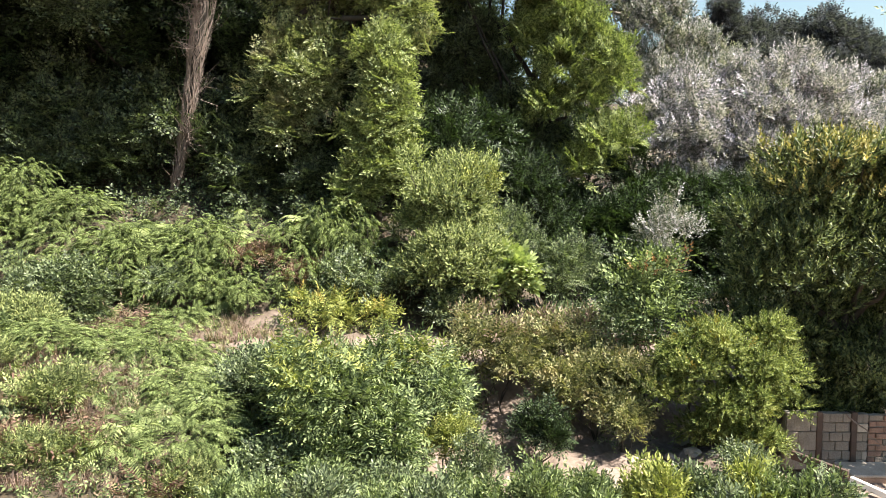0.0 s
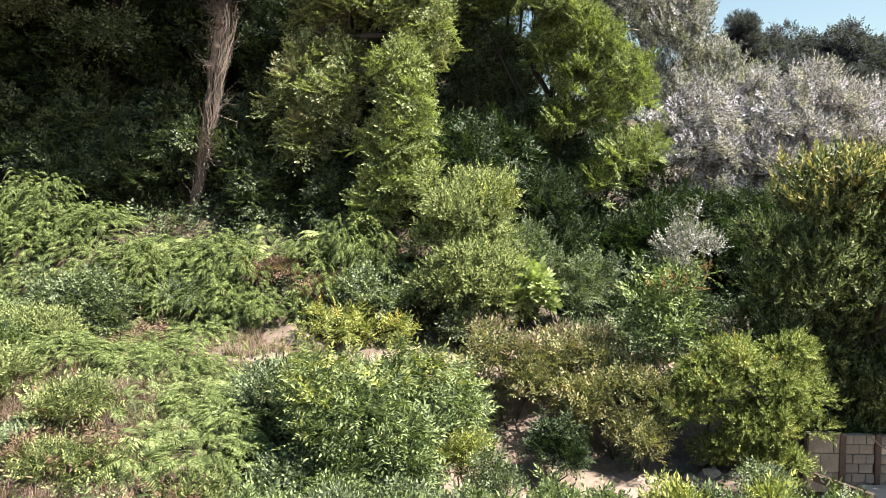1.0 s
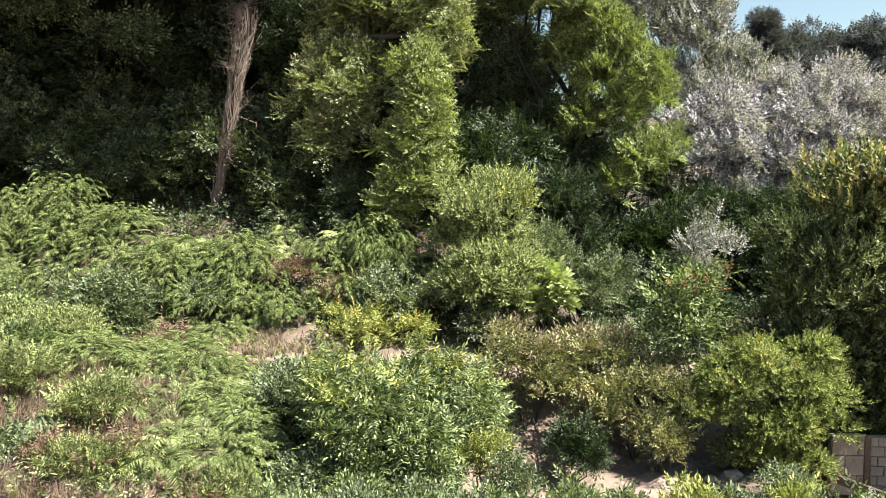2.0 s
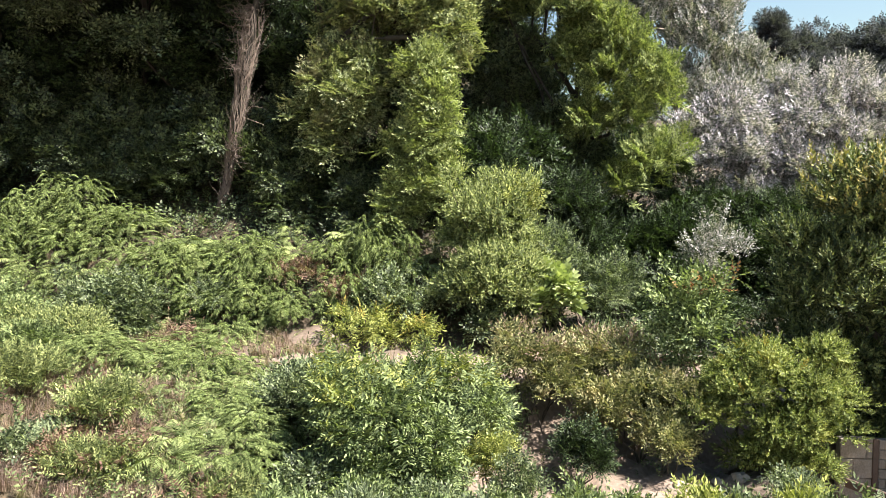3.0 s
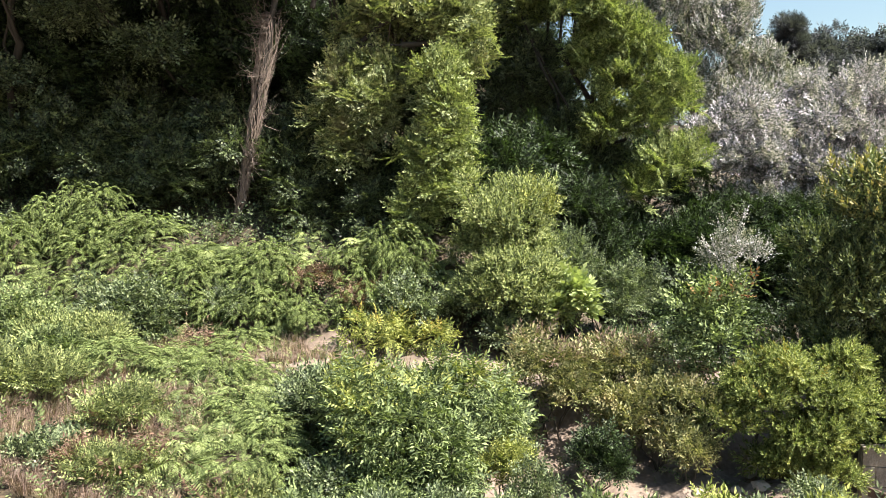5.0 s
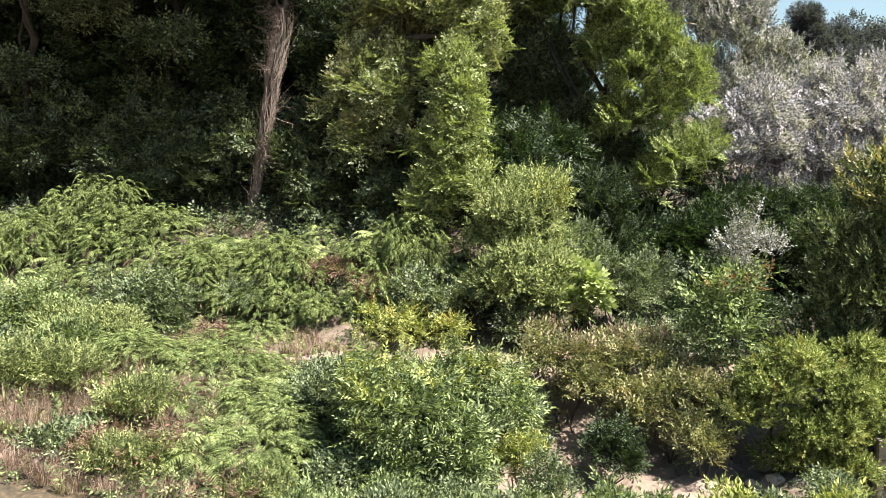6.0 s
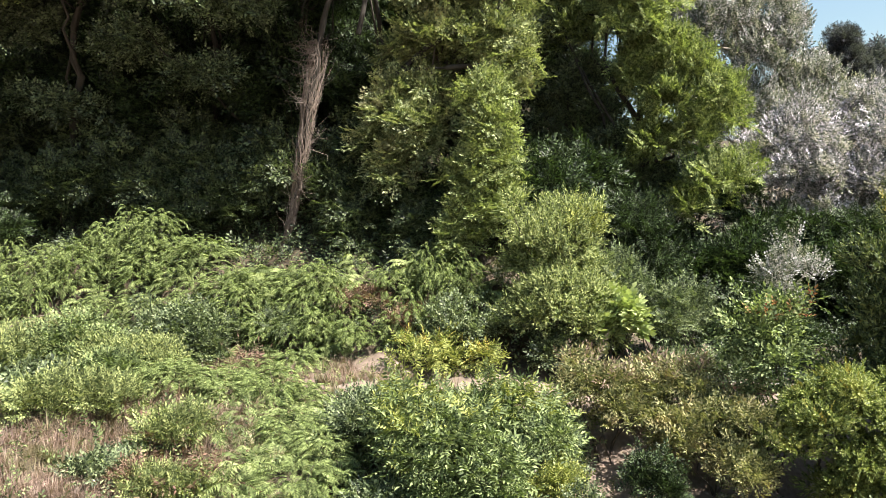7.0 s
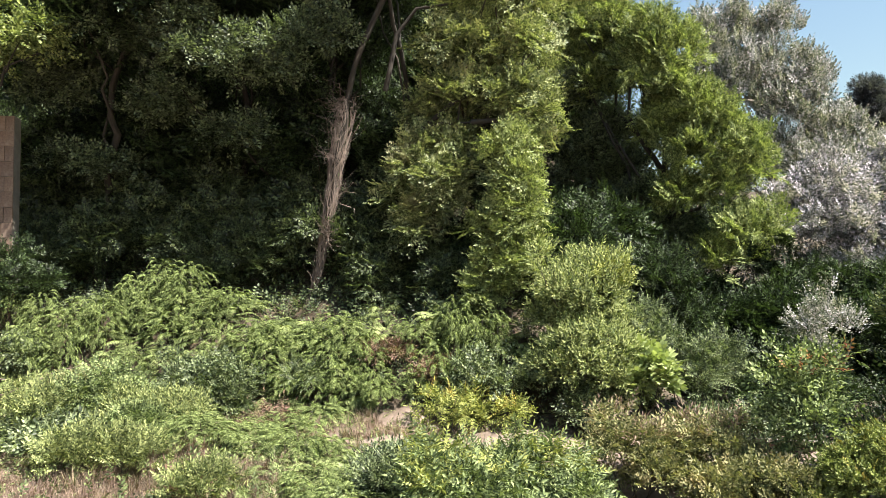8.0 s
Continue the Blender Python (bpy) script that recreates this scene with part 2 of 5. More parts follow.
def land(x, y):
    """Height of the ground: a garden terrace, a ledge, a fern bank, the wooded hill, a gully to the right and a far ridge."""
    x, y = np.asarray(x, float), np.asarray(y, float)
    left = step(5.0, -2.0, x)
    z = 1.3 * step(-0.5, -9.0, x) * step(4.0, 11.0, y) + 0.5 * step(9.5, 13.0, y) * step(2.0, -3.0, x)
    z = z * (1 - step(12.6, 14.4, y))
    z = z + (0.95 + 0.45 * left) * step(12.6, 14.4, y) + 0.35 * step(-8, -16, x) * step(12, 15, y)
    z = z + (0.25 + 2.45 * left) * step(15.6, 20.2, y)
    rise = np.clip(y - 20.0, 0, None)
    z = z + left * 0.72 * np.minimum(rise, 34.0) + (1 - left) * (0.02 * np.minimum(rise, 25.0))
    z = z + (1 - left) * 11.0 * step(40.0, 92.0, y)
    z = z + (5.0 * step(40.0, 120.0, y) + 12 * step(120, 500, y))
    z = z + 0.34 * step(15.35, 15.6, y) * (1 - step(16.2, 18.0, y)) * (np.exp(-((x + 3.75) / 0.6) ** 2) + 0.6 * np.exp(-((x - 1.6) / 0.8) ** 2))
    z = z - 0.22 * step(4.9, 5.5, x) * step(9.9, 10.8, y) * (1 - step(11.9, 12.4, y))
    z = z - 1.7 * np.exp(-((x - 4.7) / 1.5) ** 2) * step(17.6, 19.2, y) * (1 - step(22.5, 25.0, y))
    for mx, my, mh in MOUNDS:
        z = z + mh * np.exp(-((x - mx) ** 2 + (y - my) ** 2) / 0.55)
    z = z + 0.12 * np.sin(2.3 * x + 0.9 * y) * np.sin(1.9 * y - 1.1 * x + 0.6) * step(15.7, 16.8, y) * step(1.5, -1.5, x) * (1 - step(19.5, 21.5, y))
    z = z + 0.10 * np.sin(1.3 * x + 0.7 * y) * np.sin(0.9 * y - 0.6 * x + 1.0) + 0.05 * np.sin(3.1 * x - 1.7 * y) + 0.035 * np.sin(5.3 * x + 4.1 * y)
    return z


def mesh_from(name, verts, faces, mat, smooth=False):
    """A mesh out of numpy arrays; faces is an array of triangles or of quads."""
    me = bpy.data.meshes.new(name)
    verts, faces = np.asarray(verts, np.float32), np.asarray(faces, np.int32)
    n = faces.shape[1]
    me.vertices.add(len(verts))
    me.vertices.foreach_set("co", verts.ravel())
    me.loops.add(faces.size)
    me.loops.foreach_set("vertex_index", faces.ravel())
    me.polygons.add(len(faces))
    me.polygons.foreach_set("loop_start", np.arange(0, faces.size, n, dtype=np.int32))
    if smooth:
        me.polygons.foreach_set("use_smooth", np.ones(len(faces), bool))
    me.update(calc_edges=True)
    me.materials.append(mat)
    return me


def part_of(parent, name, me, label="", kind=""):
    ob = new(name, me)
    ob.parent = parent
    return tagged(ob, label=label, kind=kind)


def part(name, bm, mat, parent=None, label=""):
    me = bpy.data.meshes.new(name)
    bm.to_mesh(me)
    bm.free()
    me.materials.append(mat)
    ob = new(name, me)
    if parent is not None:
        ob.parent = parent
    return tagged(ob, label=label)


def thing(name, label, category, x, y, z=None, turn=0.0, group="", kind=""):
    e = new(name)
    e.empty_display_size = 0.2
    e.matrix_world = pose(x, y, float(land(x, y)) if z is None else z, 0, 0, turn)
    return tagged(e, label, category, group, kind)


def graded(lo, hi, fine_lo, fine_hi, fine, coarse):
    a = list(np.arange(fine_lo, fine_hi + 1e-6, fine))
    v, s = fine_hi, fine
    while v < hi:
        s = min(s * 1.25, coarse)
        v += s
        a.append(v)
    v, s = fine_lo, fine
    while v > lo:
        s = min(s * 1.25, coarse)
        v -= s
        a.insert(0, v)
    return np.array(a)


gx, gy = graded(-900, 900, -17, 13, 0.22, 60), graded(-300, 1500, 5, 24, 0.22, 60)
GX, GY = np.meshgrid(gx, gy)
rough = 0.05 * np.random.RandomState(3).randn(*GX.shape) * (np.abs(GX) < 18) * (GY > 5) * (GY < 26)
gv = np.stack([GX, GY, land(GX, GY) + rough], -1).reshape(-1, 3)
nx, ny = len(gx), len(gy)
ii = (np.arange(ny - 1)[:, None] * nx + np.arange(nx - 1)[None]).ravel()
tagged(new("ground", mesh_from("ground", gv, np.stack([ii, ii + 1, ii + nx + 1, ii + nx], 1), EARTH, True)),
       "dry pale earth of a terraced hillside garden", "ground", kind="structure")


# ---- leaves ----
def blade(length=1.0, width=0.5, fold=0.10, dip=0.08, belly=0.42):
    w = width / 2 * length
    v = np.array([(0, 0, 0), (-w, belly * length, fold * length), (0, length, -dip * length), (w, belly * length, fold * length)])
    return v, np.array([(0, 3, 2), (0, 2, 1)])


def fuller(length=1.0, width=0.5, fold=0.08, dip=0.12):
    """A leaf with more shape, for plants near by."""
    w = width / 2 * length
    v = np.array([(0, 0, 0), (-0.8 * w, 0.25, fold), (-w, 0.5, fold), (0, 0.55, 0), (0, 1, -dip), (w, 0.5, fold), (0.8 * w, 0.25, fold)]) * (1, length, length)
    return v, np.array([(0, 3, 2), (0, 2, 1), (3, 4, 2), (0, 5, 3), (0, 6, 5), (3, 5, 4)])


def turned(v, yaw, pitch, roll=0.0):
    m = np.array((Matrix.Rotation(yaw, 3, "Z") @ Matrix.Rotation(pitch, 3, "X") @ Matrix.Rotation(roll, 3, "Y")))
    return v @ m.T


def joined(pieces):
    vs, fs, n = [], [], 0
    for v, f in pieces:
        vs.append(v)
        fs.append(f + n)
        n += len(v)
    return np.concatenate(vs), np.concatenate(fs)


def twig(rng, leaves, leaf_len, width, angle=55, opposite=False, bend=0.15, make=blade, taper=0.3, jitter=14):
    """A shoot one unit long along y, with leaves on both sides and one at its tip."""
    out = []
    for i in range(leaves):
        t = (i + 0.6) / (leaves + 0.3)
        sides = (-1, 1) if opposite else ((-1, 1)[i % 2],)
        for s in sides:
            ln = leaf_len * (1 - taper * abs(t - 0.45) * 2) * rng.uniform(0.8, 1.15)
            v, f = make(ln, width)
            v = turned(v, -s * radians(angle + rng.uniform(-jitter, jitter)), radians(rng.uniform(-18, 14)), radians(rng.uniform(-18, 18)))
            out.append((v + (0, t, -bend * t * t), f))
    v, f = make(leaf_len * 0.9, width)
    out.append((v + (0, 0.97, -bend), f))
    return joined(out)


RT = random.Random(11)
SIMPLE = twig(RT, 6, 0.36, 0.55)                       # broad alternate leaves
DENSE = twig(RT, 7, 0.34, 0.46, bend=0.06)              # small leaves, close
PINNATE = twig(RT, 7, 0.30, 0.36, 62, True, 0.22, taper=0.5, jitter=7)      # leaflets in pairs
WALNUT = twig(RT, 5, 0.40, 0.31, 60, True, 0.34, fuller, 0.45, 8)           # large leaflets in pairs
NARROW = twig(RT, 7, 0.30, 0.26, 32, bend=0.08)       # fine upright shoots
ROUND = twig(RT, 5, 0.50, 0.72, 50, False, 0.08, fuller)     # heart-shaped leaves
BROAD = twig(RT, 6, 0.50, 0.34, 46, False, 0.08, fuller)   # privet-like shoots near by
AIRY = twig(RT, 9, 0.18, 0.66, 48, bend=0.04)              # small round leaves on long shoots
BRACKEN = twig(RT, 10, 0.19, 0.32, 64, True, 0.55, taper=0.8, jitter=6)    # drooping fern-like sprays


def plume_of(rng, leaves, leaf_len, width):
    """An upright shoot with leaves all round it, shorter towards its tip."""
    out = []
    for i in range(leaves):
        t = (i + 0.5) / leaves
        v, f = blade(leaf_len * (1.15 - 0.75 * t) * rng.uniform(0.8, 1.2), width)
        v = turned(turned(v, 0, radians(rng.uniform(38, 62) - 22 * t)), 0, 0, 2.4 * i + rng.uniform(-0.4, 0.4))
        out.append((v + (0.03 * math.sin(4 * t), t, 0.03 * math.cos(5 * t)), f))
    return joined(out)


def branchlet(rng, shoot, n, size, droop=0.2, angle=48, spread=0.5):
    """A side branch one unit long: shoots to both sides of a bending stem, shorter towards the tip."""
    out = []
    for i in range(n):
        t = (i + 0.7) / n
        v = shoot[0] * size * (1.15 - 0.5 * t) * rng.uniform(0.8, 1.2)
        side = (-1, 1)[i % 2] if i < n - 1 else 0
        v = turned(v, -side * radians(angle + rng.uniform(-16, 16)), radians(rng.uniform(-30, 30) * spread), radians(rng.uniform(-50, 50) * spread))
        out.append((v + (0.04 * math.sin(5 * t), 0.85 * t, -droop * t * t), shoot[1]))
    return joined(out)


DENSE_BRANCH = branchlet(RT, twig(RT, 5, 0.52, 0.50, bend=0.10), 6, 0.48, 0.22)
AIRY_BRANCH = branchlet(RT, twig(RT, 7, 0.38, 0.60, 48, bend=0.04), 6, 0.50, 0.05, 34)
LOCUST_BRANCH = branchlet(RT, twig(RT, 5, 0.44, 0.42, 62, True, 0.15, taper=0.25, jitter=10), 6, 0.52, 0.12, 46, 0.7)
PLUME = plume_of(RT, 15, 0.30, 0.42)
FINE_PLUME = plume_of(RT, 13, 0.30, 0.34)


def sprays(rng, template, pos, forward, normal, size):
    """Copies of a shoot at many places, each along its own direction, as one array of triangles."""
    tv, tf = template
    F = forward / np.linalg.norm(forward, axis=1, keepdims=True)
    N = normal - F * np.sum(F * normal, 1, keepdims=True)
    N = N / (np.linalg.norm(N, axis=1, keepdims=True) + 1e-9)
    S = np.cross(F, N)
    V = pos[:, None, :] + size[:, None, None] * (tv[None, :, 0:1] * S[:, None] + tv[None, :, 1:2] * F[:, None] + tv[None, :, 2:3] * N[:, None])
    faces = (tf[None] + (np.arange(len(pos)) * len(tv))[:, None, None]).reshape(-1, 3)
    return V.reshape(-1, 3), faces


def lobes_in(rng, centre, radii, count, size, hollow=0.55, low=-0.6):
    """Clumps of a crown, spread through its outer part."""
    d = rng.normal(size=(count * 4, 3))
    d /= np.linalg.norm(d, axis=1, keepdims=True)
    d = d[d[:, 2] > low][:count]
    r = hollow + (1 - hollow) * rng.random(len(d)) ** 0.6
    c = np.asarray(centre) + d * r[:, None] * np.asarray(radii)
    s = size * rng.uniform(0.55, 1.35, len(d))
    return c, s


def shoot_frames(rng, lobes, count, size, out=1.0, up=0.25, wild=0.4, flat=0.5, shell=0.5, squash=0.62, low=-0.6):
    """Where shoots sit on the clumps: near each clump's skin, pointing outwards, a few straying."""
    c, s = lobes
    which = rng.choice(len(c), count, p=s ** 2 / np.sum(s ** 2))
    d = rng.normal(size=(count, 3))
    d /= np.linalg.norm(d, axis=1, keepdims=True)
    d[:, 2] = np.where(d[:, 2] < low, -d[:, 2], d[:, 2])
    r = shell + (1 - shell) * rng.random(count) ** 0.7
    r = np.where(rng.random(count) < 0.14, r * rng.uniform(1.1, 1.55, count), r)
    p = c[which] + d * (r * s[which])[:, None] * (1, 1, squash)
    fwd = d * out + (0, 0, up) + wild * rng.normal(size=(count, 3))
    nrm = (1 - flat) * d + (0, 0, flat) + 0.15 * rng.normal(size=(count, 3))
    return p, fwd, nrm, size * rng.uniform(0.65, 1.3, count)


def foliage(rng, lobes, count, template, size, **style):
    return sprays(rng, template, *shoot_frames(rng, lobes, count, size, **style))


def tube(points, radii, sides=8, lump=0.0, seed=0):
    """A tapered, slightly uneven limb along points."""
    rng = np.random.RandomState(seed)
    P, R = np.asarray(points, float), np.asarray(radii, float)
    T = np.gradient(P, axis=0)
    T /= np.linalg.norm(T, axis=1, keepdims=True) + 1e-9
    ref = np.array((0.31, 0.95, 0.05))
    A = np.cross(T, ref)
    A /= np.linalg.norm(A, axis=1, keepdims=True) + 1e-9
    B = np.cross(T, A)
    a = np.linspace(0, 2 * np.pi, sides, endpoint=False)
    rr = R[:, None] * (1 + lump * rng.randn(len(P), sides))
    V = P[:, None] + rr[..., None] * (np.cos(a)[None, :, None] * A[:, None] + np.sin(a)[None, :, None] * B[:, None])
    n = len(P)
    i, j = np.meshgrid(np.arange(n - 1), np.arange(sides), indexing="ij")
    q = np.stack([i * sides + j, i * sides + (j + 1) % sides, (i + 1) * sides + (j + 1) % sides, (i + 1) * sides + j], -1).reshape(-1, 4)
    return V.reshape(-1, 3), q


def bent(rng, a, b, n=6, sag=0.08):
    a, b = np.asarray(a, float), np.asarray(b, float)
    t = np.linspace(0, 1, n)[:, None]
    L = np.linalg.norm(b - a)
    w = rng.normal(size=(n, 3)) * sag * L * np.sin(np.pi * t)
    return a + (b - a) * t + w


def wooden(parent, rng, name, a, b, r0, r1, mat, n=7, sag=0.05, sides=8, label=""):
    v, q = tube(bent(rng, a, b, n, sag), np.linspace(r0, r1, n), sides, 0.07, int(rng.integers(1e6)))
    return part_of(parent, name, mesh_from(name, v, q, mat, True), label)


def leafy(parent, name, pieces, mat, label=""):
    v, f = joined(pieces)
    return part_of(parent, name, mesh_from(name, v, f, mat), label)


# ---- kinds of plants ----
def tree(name, label, category, x, y, crowns, mat, template, shoots, size, clumps=24, clump=0.8, bark=BARK, trunk=0.16,
         limbs=6, seed=1, z=None, tips=None, group="", style=None, parts=("trunk", "limb", "crown"), top=None, hollow=0.55, turn=0.0):
    """A tree or shrub on its spot. crowns: centre and radii of the masses of its crown, in the world."""
    rng = np.random.default_rng(seed)
    e = thing(name, label, category, x, y, z, turn, group)
    o = np.array(e.matrix_world.translation)
    style = style or {}
    cs, ss = [], []
    for cx, cy, cz, rx, ry, rz in crowns:
        trim = 0.55 * clump + 0.35 * size
        c, s = lobes_in(rng, np.array((cx, cy, cz)) - o, [max(0.25, k - trim) for k in (rx, ry, rz)], max(3, int(clumps * rx * rz / np.mean([a[3] * a[5] for a in crowns]))), clump, hollow)
        cs.append(c)
        ss.append(s)
    lobes = (np.concatenate(cs), np.concatenate(ss))
    leafy(e, parts[2], [foliage(rng, lobes, shoots, template, size, **style)], mat)
    if tips:
        tmat, ttemp, n, tsize, tlabel, tname = tips
        c, s = lobes
        hi = np.argsort(-(c[:, 2] - 0.05 * c[:, 0]))[:max(4, len(c) // 5)]
        tagged(leafy(e, tname, [foliage(rng, (c[hi], s[hi]), n, ttemp, tsize, out=0.4, up=0.9, wild=0.3, low=-0.1, shell=0.8)], tmat, tlabel), kind="stuff")
    head = np.mean([a[:3] for a in crowns], 0) - o if top is None else np.array(top) - o
    pts = bent(rng, (0, 0, -0.25), head, 9, 0.025)
    v, q = tube(pts, np.linspace(trunk, trunk * 0.35, 9), 9, 0.08, seed)
    stem = part_of(e, parts[0], mesh_from(parts[0], v, q, bark, True))
    pick = rng.permutation(len(lobes[0]))[:limbs]
    for k in pick:
        b = lobes[0][k]
        a = pts[int(np.clip(2 + 6 * rng.random() * max(0.2, min(1, b[2] / max(head[2], 0.1))), 1, 7))]
        wooden(stem, rng, parts[1], a, b, trunk * 0.4, trunk * 0.08, bark, 6, 0.05, 6)
    return e


def bush(label, x, y, h, r, mat, template, shoots, size, seed=1, name="bush", category="bush", clumps=14, clump=0.35, stems=5,
         bark=BARK, style=None, tips=None, group="", skirt=0.30, stem_r=0.018, singles=0):
    """A shrub of several stems from one root."""
    rng = np.random.default_rng(seed)
    e = thing(name, label, category, x, y, group=group)
    full, h, r = h, max(0.3, h - 0.45 * clump - 0.5 * size), max(0.15, r - 0.5 * clump - 0.25 * size)
    lobes = lobes_in(rng, (0, 0, h * (0.5 + skirt / 2)), (r, r, h * (0.5 - skirt / 2)), clumps, clump, 0.35, -0.8)
    k = max(3, clumps // 3)
    sprout = np.column_stack([rng.uniform(-0.75 * r, 0.75 * r, (k, 2)), np.minimum(h * rng.uniform(0.9, 1.14, k), full - 0.3 * size)])
    lobes = (np.concatenate([lobes[0], sprout]), np.concatenate([lobes[1], clump * rng.uniform(0.3, 0.55, k)]))
    p, fwd, nrm, sz = shoot_frames(rng, lobes, shoots, size, **(style or {}))
    near = np.argsort(p[:, 1])
    rest, own = near[singles:], near[:singles]
    tagged(leafy(e, "foliage", [sprays(rng, template, p[rest], fwd[rest], nrm[rest], sz[rest])], mat), kind="stuff" if singles else "")
    if singles:
        me = mesh_from("leaf", template[0], template[1], mat)
        for k in own:
            F = Vector(fwd[k]).normalized()
            N = Vector(nrm[k])
            N = (N - F * F.dot(N)).normalized()
            S = F.cross(N)
            m = Matrix(((S.x, F.x, N.x), (S.y, F.y, N.y), (S.z, F.z, N.z))).to_4x4()
            part_of(e, "leaf", me).matrix_basis = Matrix.Translation(p[k]) @ m @ Matrix.Scale(sz[k], 4)
    if tips:
        tmat, ttemp, n, tsize, tlabel, tname = tips
        c, s = lobes
        hi = np.argsort(-c[:, 2])[:max(4, len(c) // 3)]
        tagged(leafy(e, tname, [foliage(rng, (c[hi], s[hi]), n, ttemp, tsize, out=0.7, up=0.5, wild=0.4, low=0.0, shell=0.85)], tmat, tlabel), kind="stuff")
    for k in rng.permutation(len(lobes[0]))[:stems]:
        a = (rng.normal() * 0.08, rng.normal() * 0.08, -0.12)
        wooden(e, rng, "stem", a, lobes[0][k], stem_r, stem_r * 0.4, bark, 6, 0.05, 5)
    return e


def frond_shape(rng, length, pairs=16, width=0.24, start=65.0, end=-75.0, thin=0.30, lean=0.0):
    """A bracken frond: a rib that rises, arches over and hangs, with narrow leaflets on both sides, widest near its foot."""
    n = 9
    t = np.linspace(0, 1, n)
    tilt = np.radians(start + (end - start) * t ** 0.85)
    steps = np.stack([lean * np.sin(2.5 * t), np.cos(tilt), np.sin(tilt)], 1) / (n - 1)
    rib = np.concatenate([np.zeros((1, 3)), np.cumsum(steps[:-1], 0)]) * length
    tv, tq = tube(rib, np.linspace(0.006, 0.0015, n) * length, 3)
    out = [(tv, np.concatenate([tq[:, [0, 1, 2]], tq[:, [0, 2, 3]]]))]
    for i in range(pairs):
        u = 0.20 + 0.79 * i / (pairs - 1)
        p = np.array([np.interp(u, t, rib[:, k]) for k in range(3)])
        slope = float(np.interp(u, t, tilt))
        ln = length * width * min(1.0, 0.55 + 2.2 * (u - 0.2)) * max(0.12, (1.04 - u) / 0.8) ** 0.8
        for side in (-1, 1):
            v, f = blade(ln * rng.uniform(0.85, 1.12), thin, 0.02, 0.28, 0.3)
            v = turned(v, -side * radians(70 - 24 * u + rng.uniform(-6, 6)), 0, side * radians(rng.uniform(10, 34)))
            out.append((turned(v, 0, slope) + p, f))
    return joined(out)


RF = random.Random(5)
FRONDS = [mesh_from("frond", *frond_shape(RF, 1.0, 17, w, a, b, 0.22, c), FERN)
          for w, a, b, c in ((0.25, 68, -80, 0.12), (0.28, 55, -70, -0.10), (0.23, 78, -60, 0.05), (0.27, 42, -85, -0.15), (0.25, 72, -95, 0.2), (0.24, 30, -60, 0.0))]
DRY_FRONDS = [mesh_from("frond", *frond_shape(RF, 1.0, 12, 0.2, a, b), FERN_DRY) for a, b in ((35, -80), (10, -50))]
HANGING_FRONDS = [frond_shape(RF, 1.0, 17, w, a, b, 0.21, c) for w, a, b, c in ((0.27, 50, -85, 0.1), (0.25, 66, -72, -0.12), (0.28, 30, -80, 0.0))]


def fern_kind(seed, fronds, size, dry=0):
    rng = random.Random(seed)
    e = new("fern")
    tagged(e, "lush green fern with arching feathery fronds on the bank", "fern", "ferns on the bank")
    for i in range(fronds + dry):
        me = rng.choice(FRONDS) if i < fronds else rng.choice(DRY_FRONDS)
        ob = part_of(e, "frond", me, "" if i < fronds else "withered brown frond")
        a = radians(360 * i / (fronds + dry) + rng.uniform(-25, 25))
        s, r = size * rng.uniform(0.65, 1.15) * (1 if i < fronds else 0.7), rng.uniform(0.0, 0.16)
        ob.matrix_basis = pose(-r * math.sin(a), r * math.cos(a), 0.02, rng.uniform(-10, 16), rng.uniform(-14, 14), math.degrees(a)) @ Matrix.Scale(s, 4)
    return e


def fern_mass(label, x, y, h, r, count, size, seed, mat=None, group="fern masses"):
    """A mound of fern whose fronds hang over one another like thatch, on a few stalks."""
    rng = np.random.default_rng(seed)
    e = thing("fern", label, "fern", x, y, group=group)
    ang, rad = rng.uniform(0, 2 * np.pi, count), np.sqrt(rng.random(count))
    lump = 1 + 0.22 * np.sin(3 * ang + seed) + 0.16 * np.sin(5 * ang + 2 * seed)
    pos = np.column_stack([r * rad * lump * np.cos(ang), r * rad * lump * np.sin(ang), (h - 0.25 * size) * np.sqrt(1.02 - rad ** 2) * rng.uniform(0.45, 1.0, count)])
    fwd = np.column_stack([np.cos(ang), np.sin(ang), np.zeros(count)]) + 0.35 * rng.normal(size=(count, 3)) * (1, 1, 0.4)
    nrm = np.array((0, 0, 1.0)) + 0.22 * rng.normal(size=(count, 3))
    sz, kind = size * rng.uniform(0.6, 1.25, count), rng.integers(3, size=count)
    leafy(e, "foliage", [sprays(rng, HANGING_FRONDS[k], pos[kind == k], fwd[kind == k], nrm[kind == k], sz[kind == k]) for k in range(3)], mat or FERN_MASS)
    for k in range(5):
        wooden(e, rng, "stem", (rng.normal() * 0.1, rng.normal() * 0.1, -0.12), tuple(pos[k]), 0.012, 0.005, BARK, 6, 0.05, 5)
    return e


def strew(rng, n, x0, x1, y0, y1, keep=None):
    p = np.stack([rng.uniform(x0, x1, n), rng.uniform(y0, y1, n)], 1)
    if keep is not None:
        p = p[keep(p[:, 0], p[:, 1])]
    return p


